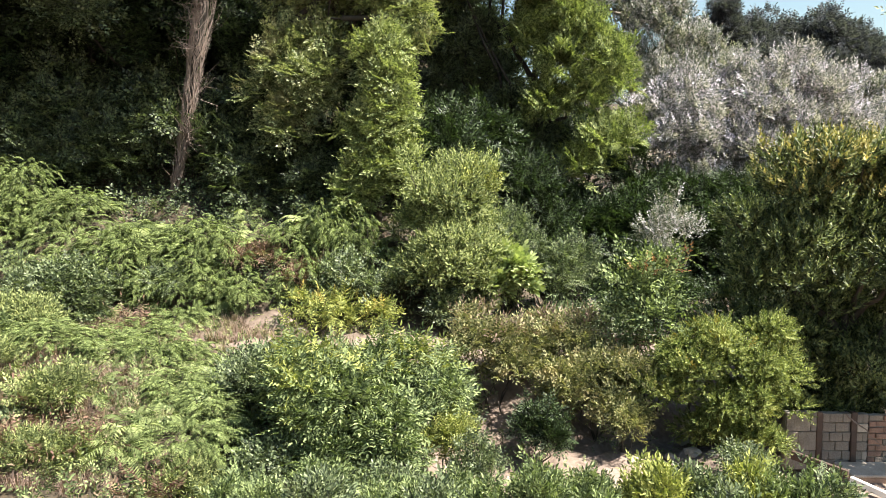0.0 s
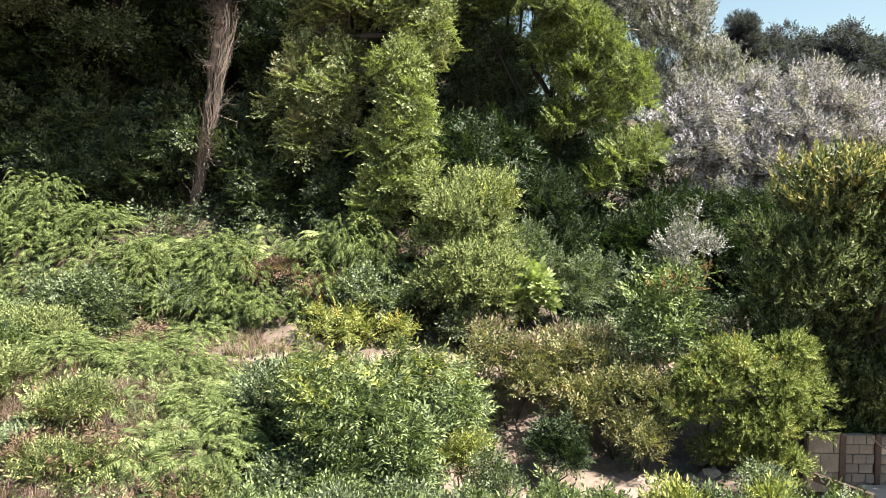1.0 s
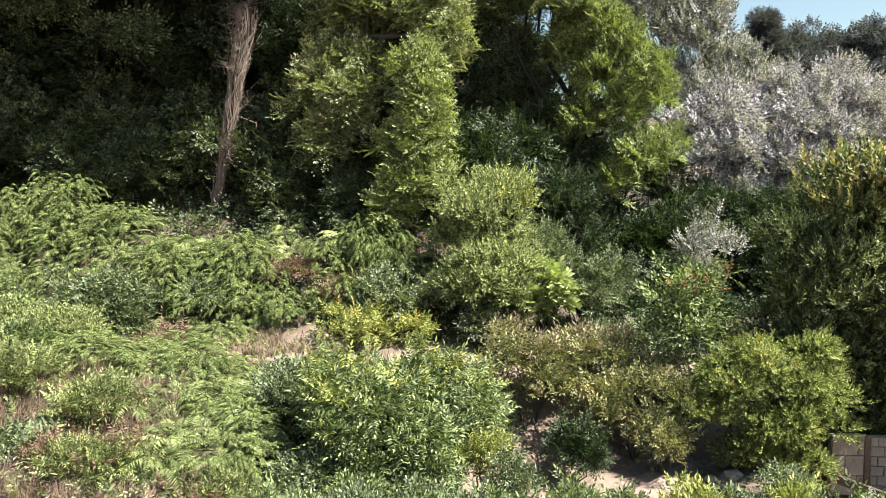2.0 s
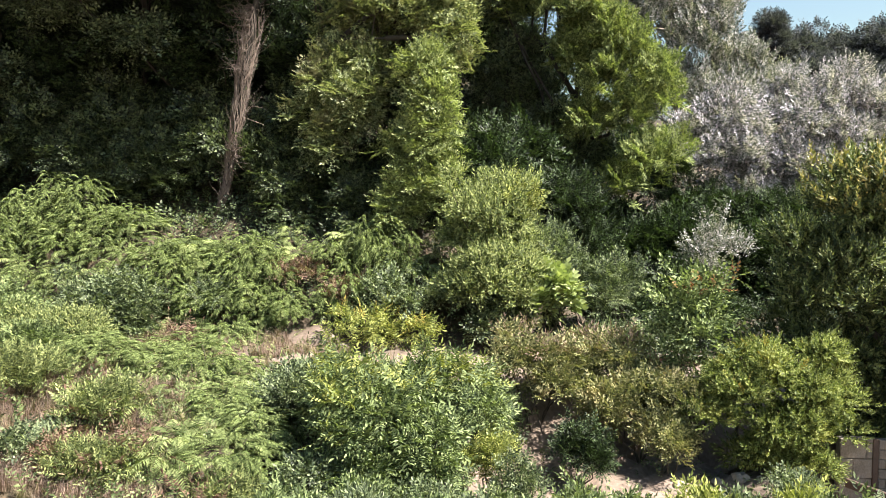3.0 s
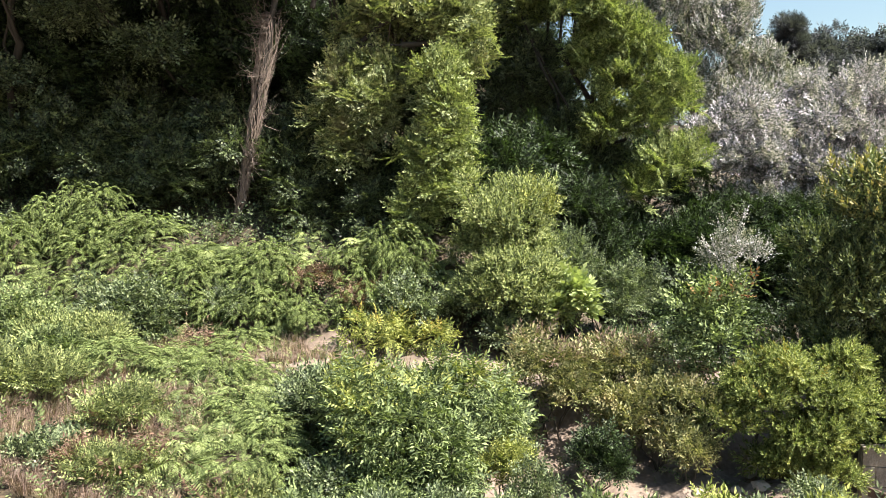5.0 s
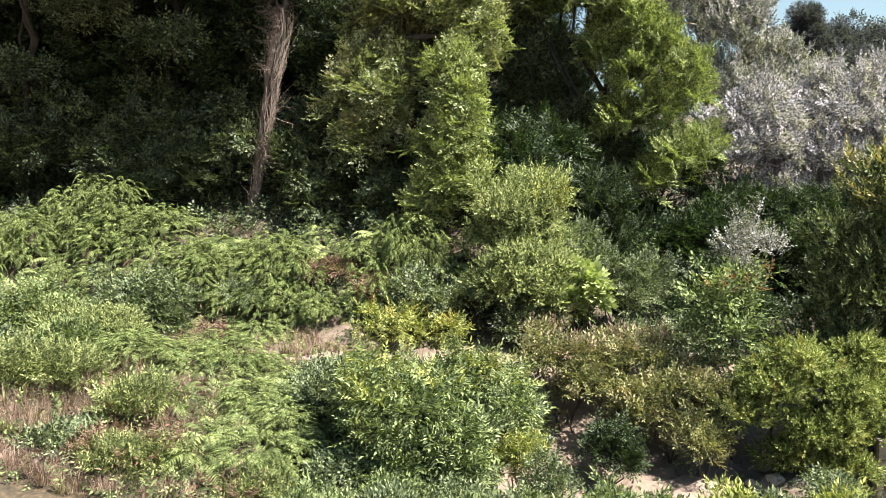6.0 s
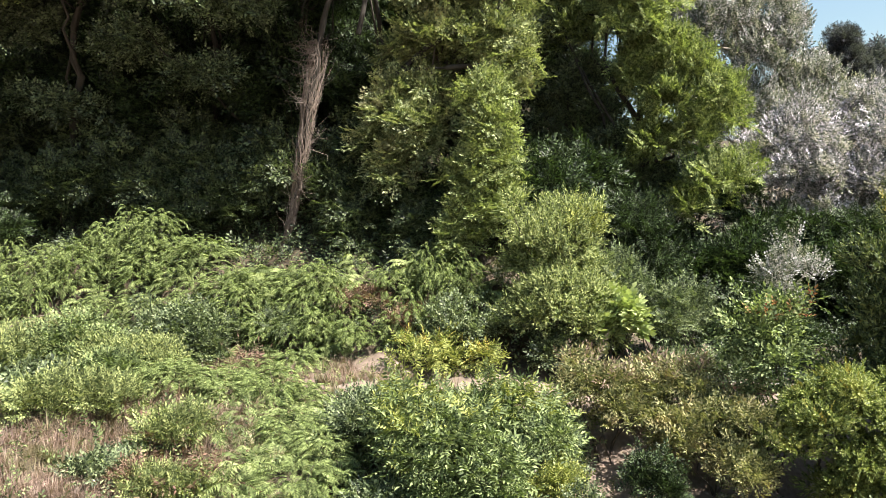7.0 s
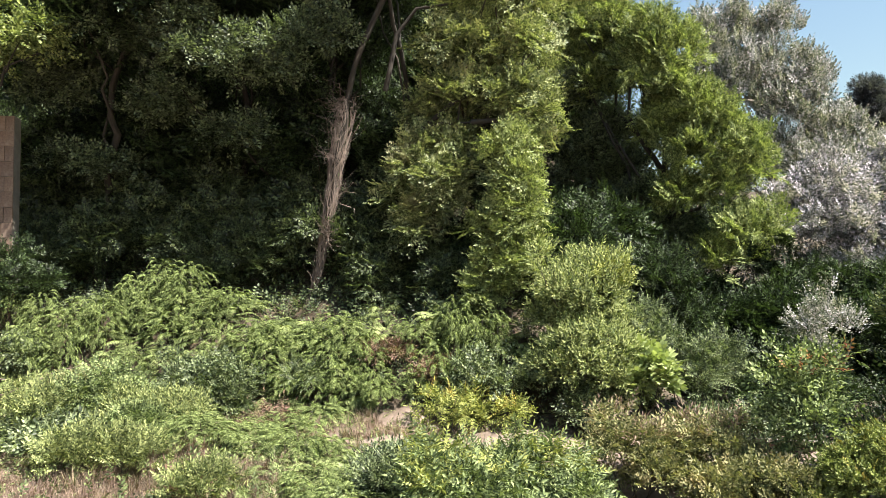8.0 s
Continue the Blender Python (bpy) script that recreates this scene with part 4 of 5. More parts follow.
# rounded masses of fern
masses = [fern_mass("dense rounded mass of drooping green fern fronds", -7.94, 17.00, 1.1, 0.62, 170, 0.46, 66),
          fern_mass("dense rounded mass of drooping green fern fronds", -5.10, 12.40, 0.95, 0.55, 150, 0.40, 67)]
MASSES = ((-8.86, 16.90, 1.52), (-8.19, 17.00, 0.90), (-7.44, 16.90, 1.02), (-6.73, 16.90, 0.90), (-6.12, 17.30, 0.99), (-5.60, 17.20, 1.43), (-5.09, 16.90, 1.36), (-8.26, 16.40, 1.15), (-7.57, 16.40, 0.91), (-6.84, 16.30, 1.03), (-6.14, 16.30, 1.02), (-5.52, 16.40, 1.19), (-4.73, 16.40, 0.83), (-4.34, 16.30, 0.55), (-5.92, 16.80, 1.10), (-12.45, 18.80, 1.75), (-11.72, 18.80, 1.73), (-10.86, 18.70, 1.56), (-10.83, 18.20, 1.27), (-10.04, 18.40, 1.04), (-11.76, 18.20, 1.23), (-9.36, 18.40, 0.92), (-12.68, 18.40, 1.28), (-10.00, 17.80, 0.66), (-10.91, 17.80, 0.93), (-3.91, 17.40, 1.17), (-3.00, 17.50, 1.78), (-2.42, 17.40, 1.60), (-1.95, 17.20, 1.70), (-3.19, 17.00, 1.75), (-2.35, 16.90, 1.67), (-3.39, 16.60, 1.42), (-6.98, 12.30, 0.45), (-6.63, 12.60, 0.45), (-6.11, 12.50, 0.45), (-5.21, 12.90, 0.45), (-4.60, 12.70, 0.45), (-4.01, 12.20, 0.45), (-4.25, 11.20, 0.45), (-3.65, 10.70, 0.45), (-3.20, 10.10, 0.45), (-3.66, 9.90, 0.45), (-6.28, 14.60, 0.45), (-6.87, 14.80, 0.45), (-8.23, 15.60, 0.45), (-15.67, 17.60, 1.83), (-14.50, 17.40, 1.79), (-13.53, 17.40, 1.38), (-12.73, 17.60, 1.59), (-14.25, 16.60, 1.58), (-13.23, 16.60, 1.63), (-7.87, 12.60, 0.45), (-7.46, 12.90, 0.45), (-11.26, 16.60, 1.18), (-5.71, 15.20, 0.45), (-10.38, 11.80, 0.45), (-9.38, 11.60, 0.45))
for i, (px, py, h) in enumerate(MASSES):
    w = 0.78 + 0.35 * ((7 * i) % 10) / 10
    copy_thing(masses[i % 2], pose(px, py, float(land(px, py)), 0, 0, 77 * i) @ Matrix.Diagonal((w * (0.8, 1.0)[i % 2], w, min(1.8, max(0.6, h / (1.1, 0.95)[i % 2])), 1)))

# low growth
far_side = strew(rf, 4500, -17, 1.5, 15.8, 21.5)
ground_leaves("ground_cover", "low leafy creepers over the bank", "ground cover", 71, far_side[:3600], SIMPLE, 0.26, UNDER, 0.3)
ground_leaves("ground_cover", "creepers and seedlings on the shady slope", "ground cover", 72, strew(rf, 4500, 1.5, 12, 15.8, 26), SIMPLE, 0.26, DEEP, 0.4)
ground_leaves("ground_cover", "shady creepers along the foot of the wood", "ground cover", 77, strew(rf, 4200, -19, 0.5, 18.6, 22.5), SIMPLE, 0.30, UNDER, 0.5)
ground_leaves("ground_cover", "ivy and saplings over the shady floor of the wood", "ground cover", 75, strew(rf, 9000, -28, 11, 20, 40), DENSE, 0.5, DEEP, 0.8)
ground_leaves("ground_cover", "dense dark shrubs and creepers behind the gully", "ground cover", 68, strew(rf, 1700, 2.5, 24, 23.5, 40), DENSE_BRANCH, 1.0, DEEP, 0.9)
ground_leaves("scrub", "dark scrub over the distant ridge", "scrub", 76, strew(rf, 6000, -5, 75, 38, 105), DENSE, 1.3, FAR, 0.8)
ground_leaves("grass", "sun-dried straw grass on the open slope", "grass", 73, strew(rf, 2200, -11.5, -4.6, 8.8, 12.4), TUFT, 0.34, STRAW, 0.02, 3.0, 0.25)
ground_leaves("ground_cover", "scattered weeds among the straw", "ground cover", 63, strew(rf, 900, -12, -4.8, 8.6, 13.2), DENSE, 0.26, WALNUTTY, 0.22)
ground_leaves("grass", "short dry grass on the crumbling earth of the ledge", "grass", 62, strew(rf, 170, -4.8, -2.9, 14.3, 15.5), TUFT, 0.22, STRAW, 0.02, 3.0, 0.35)
ground_leaves("grass", "yellow dry grass under the ferns above the ledge", "grass", 78, strew(rf, 240, -8.6, -4.4, 14.2, 16.0), TUFT, 0.36, STRAW, 0.02, 3.0, 0.35)
ground_leaves("ground_cover", "small green weeds among the dry grass above the ledge", "ground cover", 69, strew(rf, 620, -10.0, -2.7, 13.0, 15.6), PINNATE, 0.24, FEATHER, 0.15)
ground_leaves("grass", "green grass along the ledge", "grass", 74, strew(rf, 300, -12, -1.6, 9.5, 14.4), TUFT, 0.42, GRASS, 0.02, 3.0, 0.25)

# dead-vine trunk
def vine_trunk():
    rng = np.random.default_rng(81)
    base = np.array((-7.90, 20.00, 3.90))
    e = thing("vine_trunk", "leaning bare trunk wrapped in dead grey-brown vines", "tree trunk", base[0], base[1])
    o = np.array(e.matrix_world.translation)
    way = [np.array(p) - o for p in ((-7.97, 20.00, 3.58), (-7.81, 20.00, 4.14), (-7.49, 20.00, 5.01), (-7.24, 20.00, 6.34), (-7.04, 20.00, 7.51), (-6.84, 20.00, 8.74), (-6.59, 20.00, 10.11), (-6.33, 20.00, 11.24), (-5.28, 20.00, 13.25))]
    t = np.linspace(0, 1, 30)
    k = np.linspace(0, 1, len(way))
    line = np.stack([np.interp(t, k, [w[i] for w in way]) for i in range(3)], 1)
    line[:, :2] += 0.03 * np.cumsum(rng.normal(size=(30, 2)), 0) * 0.5
    girth = [0.0, 0.12, 0.3, 0.5, 0.68, 0.8, 1.0]
    v, q = tube(line, np.interp(t, girth, [0.06, 0.04, 0.055, 0.08, 0.09, 0.08, 0.09]), 10, 0.12, 3)
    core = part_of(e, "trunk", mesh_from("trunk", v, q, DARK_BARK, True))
    for i in range(230):
        a = rng.uniform(0, 0.66)
        b = min(0.77, a + rng.uniform(0.10, 0.34))
        u = np.linspace(a, b, 13)
        c = np.stack([np.interp(u, t, line[:, j]) for j in range(3)], 1)
        ang = rng.uniform(0, 6.28) + rng.uniform(-5, 5) * (u - a) + 0.55 * np.sin(rng.uniform(15, 50) * u + rng.uniform(0, 6))
        rad = np.interp(u, girth, [0.13, 0.04, 0.065, 0.14, 0.22, 0.20, 0.14]) + 0.06 * rng.random() + 0.035 * np.cumsum(rng.normal(size=13)) * 0.4
        if i % 3 == 0:
            rad[9:] += np.array((0.04, 0.12, 0.24, 0.34)) * rng.uniform(0.4, 1.3)
        c = c + np.stack([rad * np.cos(ang), rad * np.sin(ang), -0.12 * rng.random() * np.linspace(0, 1, 13) ** 2], 1)
        v, q = tube(c, np.linspace(rng.uniform(0.005, 0.016), 0.004, 13), 4)
        part_of(core, "vine", mesh_from("vine", v, q, DEAD, True))
    for i in range(140):
        u = rng.choice([0.60, 0.66, 0.70, 0.73, 0.75, 0.52, 0.36, 0.72, 0.74, 0.1]) + 0.015 * rng.normal()
        c = np.array([np.interp(u, t, line[:, j]) for j in range(3)])
        side = -1 if 0.58 < u < 0.75 else (1 if u < 0.58 else rng.choice((-1, 1)))
        d = np.array((side * rng.uniform(0.2, 1), -0.7 * rng.random(), 0.35 * rng.normal()))
        v, q = tube(bent(rng, c, c + d * rng.uniform(0.3, 0.95), 8, 0.13), np.linspace(0.012, 0.003, 8), 4)
        part_of(core, "twig", mesh_from("twig", v, q, DEAD, True))
    return e


vine_trunk()

# shrubs between ledge and wood
bush("fine-leaved feathery green shrub on the ledge", 0.08, 17.20, 3.44, 1.5, FEATHER, FINE_PLUME, 2000, 0.40, 91, clumps=20, clump=0.46, style=dict(up=0.8, wild=0.4, shell=0.75), stems=8)
bush("fine-leaved feathery green shrub with drooping skirts", 0.27, 16.30, 2.54, 1.25, FEATHER, FINE_PLUME, 1300, 0.38, 92, clumps=15, clump=0.42, style=dict(up=0.4, wild=0.45, shell=0.75), stems=9, skirt=0.45)
bush("fine-leaved light green shrub sloping to the ledge", 0.54, 16.80, 2.90, 0.95, FEATHER, FINE_PLUME, 1000, 0.38, 149, clumps=14, clump=0.40, style=dict(up=0.6, wild=0.45, shell=0.75), stems=6)
bush("bright yellow-green shoot of a shrub in the sun", 0.86, 16.90, 3.72, 0.5, LIME, DENSE, 500, 0.24, 93, clumps=10, clump=0.22, style=dict(up=1.0), skirt=0.75)
bush("yellow-green sapling with long leaflets on the ledge", -2.52, 15.40, 1.16, 0.95, LIME, WALNUT, 330, 0.30, 94, singles=160, clumps=16, clump=0.22, skirt=0.2, tips=(YELLOW, WALNUT, 12, 0.26, "yellowing leaves", "young_growth"))
bush("yellowing sapling with long leaflets on the ledge", -1.38, 15.30, 0.73, 0.5, LIME, WALNUT, 110, 0.28, 95, clumps=8, clump=0.18, tips=(YELLOW, WALNUT, 14, 0.26, "yellow leaves", "young_growth"))
bush("shrub with large pale heart-shaped leaves", 1.50, 16.20, 1.75, 0.6, PALE, ROUND, 420, 0.32, 96, singles=160, clumps=14, clump=0.24)
bush("glossy green shrub above the ledge", -2.15, 16.40, 1.70, 1.0, MID, SIMPLE, 1300, 0.22, 97, clumps=18, clump=0.3)
bush("green shrub with shady foot above the ledge", -0.85, 16.60, 1.12, 0.95, MID, SIMPLE, 1000, 0.22, 98, clumps=16, clump=0.3, skirt=0.55)
bush("green shrub with long shoots beside the slab", 2.53, 17.00, 1.96, 0.9, MID, PINNATE, 800, 0.32, 99, clumps=16, clump=0.3, style=dict(up=0.6))
bush("green shrub with upright leaf sprays beside the slab", 3.28, 17.40, 2.32, 0.5, MID, PINNATE, 380, 0.36, 100, clumps=10, clump=0.24, style=dict(up=1.2), skirt=0.4)
bush("brown withered fern and bramble thicket", -4.62, 17.30, 0.66, 0.8, FERN_DRY, DENSE, 500, 0.22, 101, clumps=12, clump=0.26)
bush("russet withered undergrowth above the ledge", -3.23, 16.90, 1.06, 0.8, FERN_DRY, DENSE, 450, 0.22, 121, clumps=12, clump=0.26)
bush("leafy bramble on the bank", -8.33, 15.80, 1.58, 0.9, MID, SIMPLE, 1300, 0.24, 102, clumps=18, clump=0.32)
bush("leafy green bush at the fern bank", -6.44, 16.60, 0.54, 0.7, MID, PINNATE, 600, 0.28, 103, clumps=14, clump=0.28)
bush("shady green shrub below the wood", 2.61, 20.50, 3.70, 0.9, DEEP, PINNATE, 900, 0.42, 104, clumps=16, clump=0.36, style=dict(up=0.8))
bush("green shrub in the gap beside the feathery one", 1.67, 17.30, 2.44, 0.9, MID, PINNATE, 800, 0.34, 125, clumps=14, clump=0.32, style=dict(up=0.7))
bush("red-tipped shrub with fresh leaves", 3.91, 13.00, 3.37, 0.95, WALNUTTY, SIMPLE, 1200, 0.25, 105, clumps=22, clump=0.3, tips=(RED, SIMPLE, 60, 0.17, "reddish young shoots", "young_growth"), style=dict(up=0.6), skirt=0.35)
bush("feathery grey-green bush on the open slope", -8.20, 13.20, 0.73, 0.85, FEATHER, FINE_PLUME, 2000, 0.32, 106, clumps=18, clump=0.36, style=dict(up=0.9), skirt=0.2)
bush("feathery grey-green bush beside the larger one", -9.25, 13.40, 0.96, 0.8, FEATHER, FINE_PLUME, 1500, 0.32, 109, clumps=15, clump=0.34, style=dict(up=0.9), skirt=0.2)
bush("low feathery green bush on the open slope", -8.29, 12.60, 0.45, 0.6, WALNUTTY, DENSE, 900, 0.2, 127, clumps=12, clump=0.26, skirt=0.15)
bush("yellowish weed clump on the open slope", -10.59, 14.00, 1.32, 0.95, OLIVE, DENSE, 1700, 0.2, 128, clumps=20, clump=0.28, skirt=0.1, style=dict(up=0.7))
bush("yellowish weed clump under the dead branches", -12.02, 14.20, 0.97, 0.8, FEATHER, DENSE, 1300, 0.2, 129, clumps=16, clump=0.28, skirt=0.1, style=dict(up=0.7))
bush("dark leafy bramble low on the open slope", -10.31, 12.20, 0.45, 0.7, MID, SIMPLE, 900, 0.22, 145, clumps=14, clump=0.28, skirt=0.1)
bush("dark leafy bramble below the straw", -6.64, 9.70, 0.45, 0.55, MID, SIMPLE, 700, 0.17, 146, clumps=12, clump=0.24, skirt=0.1)
bush("brown dry brush below the straw", -5.90, 9.60, 0.45, 0.5, FERN_DRY, DENSE, 650, 0.17, 147, clumps=12, clump=0.2, skirt=0.1)
bush("green weeds at the edge of the straw", -5.11, 9.60, 0.45, 0.5, FEATHER, DENSE, 800, 0.17, 148, clumps=12, clump=0.22, skirt=0.1)
bush("yellow-green weeds on the open slope", -9.96, 13.60, 1.47, 1.2, WALNUTTY, SIMPLE, 1500, 0.20, 107, clumps=22, clump=0.34)
bush("leafy bramble low on the open slope", -9.56, 12.00, 0.01, 1.0, MID, SIMPLE, 1000, 0.24, 108, clumps=16, clump=0.3)

for i, (px, py) in enumerate(((-6.02, 10.40), (-5.17, 9.60), (-3.84, 9.00), (-6.60, 14.90))):
    bush("heap of withered brown bracken on the slope", px, py, 0.6, 0.6, FERN_DRY, BRACKEN, 70, 0.5, 210 + i, name="bracken", category="fern", clumps=9, clump=0.25, stems=2, style=dict(up=0.4), group="withered bracken", skirt=0.1)
ground_leaves("ground_cover", "weeds and seedlings low on the garden slope", "ground cover", 79, strew(rf, 1500, -5.2, -1.4, 7.5, 12.4), DENSE, 0.22, WALNUTTY, 0.22)

ground_leaves("ground_cover", "small weeds on the dry garden soil", "ground cover", 70, strew(rf, 420, -1.0, 5.2, 9.0, 12.6), SIMPLE, 0.17, WALNUTTY, 0.10)

for i, (px, py, h, r) in enumerate(((-9.43, 16.00, 1.40, 0.60), (-8.70, 15.90, 1.32, 0.70), (-7.99, 15.70, 1.12, 0.50), (-8.64, 15.40, 0.79, 0.50))):
    bush("leafy green nettle clump hanging over the bank", px, py, h, r, MID, DENSE_BRANCH, int(420 * r), 0.42, 220 + i, clumps=12, clump=0.26, skirt=0.15, style=dict(up=0.3, wild=0.6), group="nettles of the bank")

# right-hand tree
# The last crown mass is out of view, added to shade the wall.
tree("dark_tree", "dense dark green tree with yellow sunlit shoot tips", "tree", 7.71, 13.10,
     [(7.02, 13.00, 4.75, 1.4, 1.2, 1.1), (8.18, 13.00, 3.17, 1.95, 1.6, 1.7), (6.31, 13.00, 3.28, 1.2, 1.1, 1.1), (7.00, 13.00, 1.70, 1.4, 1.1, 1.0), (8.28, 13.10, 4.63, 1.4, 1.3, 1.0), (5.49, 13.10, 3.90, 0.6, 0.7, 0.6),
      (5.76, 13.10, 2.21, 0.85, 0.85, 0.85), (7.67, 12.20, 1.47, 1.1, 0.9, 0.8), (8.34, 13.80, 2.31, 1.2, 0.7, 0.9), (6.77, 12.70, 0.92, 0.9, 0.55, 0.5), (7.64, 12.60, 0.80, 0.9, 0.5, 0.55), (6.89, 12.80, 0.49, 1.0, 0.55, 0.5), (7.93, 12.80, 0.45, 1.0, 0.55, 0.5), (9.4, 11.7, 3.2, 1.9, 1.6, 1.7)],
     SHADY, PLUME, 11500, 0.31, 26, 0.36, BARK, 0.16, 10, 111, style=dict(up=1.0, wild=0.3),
     tips=(SUNLIT, PLUME, 600, 0.38, "yellow shoot tips with sunlight in their colour", "young_growth"))

# Out of view on the right; added to cast shade on the gully.
tree("broadleaf_tree", "unseen tall leafy tree added to shade the gully", "tree", 13.4, 15.6, [(12.9, 15.6, 8.2, 2.6, 2.4, 3.0), (13.4, 15.9, 5.0, 2.4, 2.2, 2.0)], SHADY, DENSE_BRANCH, 1100, 0.6, 20, 0.8, trunk=0.2, limbs=6, seed=113)

# garden shrubs
tree("small_fruit_tree", "small fruit tree with bright yellow-green leaves", "tree", 4.17, 12.10,
     [(4.61, 12.10, 1.98, 0.48, 0.90, 0.41), (4.22, 12.00, 1.52, 0.48, 0.80, 0.48), (5.14, 12.00, 1.54, 0.59, 0.90, 0.44), (5.73, 12.10, 1.52, 0.39, 0.80, 0.48), (4.93, 11.90, 0.90, 0.63, 0.80, 0.44), (5.75, 12.00, 0.93, 0.44, 0.70, 0.38), (5.27, 11.80, 0.32, 0.53, 0.70, 0.38), (4.54, 11.80, 0.40, 0.38, 0.60, 0.38), (3.86, 12.00, 1.08, 0.33, 0.60, 0.38), (5.58, 12.20, 2.07, 0.25, 0.50, 0.27)],
     FRUIT, PLUME, 5400, 0.21, 12, 0.24, BARK, 0.09, 10, 112, style=dict(up=0.3, wild=0.3, shell=0.6, squash=0.6), tips=(YELLOW, DENSE, 60, 0.16, "yellowing leaves", "young_growth"))
bush("olive-brown hedge shrub with small leaves", 0.97, 13.30, 1.83, 1.05, OLIVE, DENSE, 1900, 0.24, 113, clumps=22, clump=0.3, style=dict(up=0.7), tips=(STRAW, NARROW, 70, 0.34, "dry straw-coloured stalks", "dry_growth"))
bush("olive-brown hedge shrub with russet leaves", 2.81, 12.60, 1.90, 1.15, OLIVE, DENSE, 2000, 0.24, 114, clumps=22, clump=0.3, style=dict(up=0.7))
bush("yellow-green hedge shrub with small leaves", 2.23, 13.80, 1.30, 1.1, OLIVE, DENSE, 1700, 0.24, 115, clumps=20, clump=0.3, style=dict(up=0.7), tips=(STRAW, NARROW, 90, 0.36, "dry straw-coloured stalks", "dry_growth"))
bush("low dark green rounded bush on bare soil", 1.63, 11.40, 1.21, 0.55, DEEP, DENSE, 1300, 0.18, 116, clumps=14, clump=0.18)
bush("walnut sapling with long bright green leaflets", -1.68, 10.70, 1.96, 1.25, WALNUTTY, WALNUT, 1500, 0.29, 117, singles=240, clumps=28, clump=0.26, tips=(LIME, WALNUT, 150, 0.25, "fresh bright leaves", "young_growth"), skirt=0.2)
bush("walnut sapling with dense green leaflets", -0.54, 11.30, 2.06, 1.0, WALNUTTY, WALNUT, 1200, 0.28, 118, singles=200, clumps=22, clump=0.24, tips=(LIME, WALNUT, 120, 0.25, "fresh bright leaves", "young_growth"), skirt=0.25)
bush("walnut shoots with bright drooping leaflets", -1.80, 9.90, 1.38, 0.75, WALNUTTY, WALNUT, 620, 0.27, 153, clumps=16, clump=0.24, skirt=0.1, tips=(LIME, WALNUT, 50, 0.25, "fresh bright leaves", "young_growth"))
bush("walnut shoots with green drooping leaflets", -0.76, 10.10, 1.54, 0.65, WALNUTTY, WALNUT, 520, 0.27, 154, clumps=14, clump=0.24, skirt=0.1)
bush("dark green dense shrub beside the ferns", -2.90, 11.60, 1.23, 0.85, MID, DENSE, 1700, 0.21, 119, clumps=20, clump=0.26, style=dict(up=0.8))
bush("green small-leaved hedge in front of the ledge", -1.53, 13.00, 0.95, 0.9, MID, DENSE, 1200, 0.22, 122, clumps=18, clump=0.26, style=dict(up=0.7))
bush("green small-leaved hedge beside the walnut sapling", -0.25, 12.80, 1.15, 0.8, MID, DENSE, 1000, 0.22, 123, clumps=16, clump=0.26, style=dict(up=0.7))
bush("small olive bush at the edge of the bare soil", 3.06, 11.90, 0.96, 0.55, OLIVE, DENSE, 800, 0.18, 124, clumps=12, clump=0.2, style=dict(up=0.7))
bush("green small-leaved bush beside the bare soil", 0.09, 10.60, 1.23, 0.42, LIME, DENSE, 700, 0.16, 120, clumps=12, clump=0.18, style=dict(up=0.7))
bush("small green bush on the bare soil", 0.48, 10.10, 1.00, 0.36, MID, DENSE, 500, 0.16, 126, clumps=10, clump=0.17, style=dict(up=0.7))
for i, (px, py, h, r) in enumerate(((-2.38, 8.20, 1.01, 0.6), (-1.47, 8.00, 1.23, 0.45), (-0.63, 8.20, 1.13, 0.45), (-0.09, 8.00, 1.16, 0.35), (1.09, 8.00, 1.24, 0.34),
                                    (2.46, 8.20, 1.27, 0.40), (1.73, 8.10, 1.13, 0.36), (3.00, 8.30, 1.11, 0.36), (3.77, 8.20, 1.26, 0.38), (4.49, 8.10, 1.14, 0.40), (0.50, 8.00, 1.10, 0.35), (3.29, 8.00, 1.15, 0.38), (4.04, 8.00, 1.20, 0.42))):
    bush("low leafy shrub with fresh green shoots", px, py, h, r, LIME if i in (5, 8) else (WALNUTTY, MID)[i % 2], BROAD, int(560 * r / 0.45), 0.16, 130 + i, clumps=14, clump=0.18,
         style=dict(up=0.9), group="shrubs below the balcony", skirt=0.5)

for i, (px, py, h, r) in enumerate(((1.36, 9.40, 0.51, 0.40), (2.03, 9.30, 0.64, 0.40), (0.12, 9.30, 0.62, 0.40), (-0.63, 9.20, 0.76, 0.45), (-1.65, 9.00, 0.85, 0.50), (2.59, 9.10, 0.69, 0.35))):
    bush("low leafy shrub with fresh green shoots", px, py, h, r, (WALNUTTY, MID)[i % 2], DENSE, int(900 * r), 0.2, 240 + i, clumps=12, clump=0.2,
         style=dict(up=0.8), group="shrubs below the balcony", skirt=0.3)

# ---- fillers of the same kinds: brambles, shrubs and weeds that close the slope ----
bramble = bush("tangled green bramble on the terraced slope", -3.44, 12.90, 0.95, 0.8, MID, SIMPLE, 900, 0.22, 151, clumps=16, clump=0.32, group="brambles of the slope")
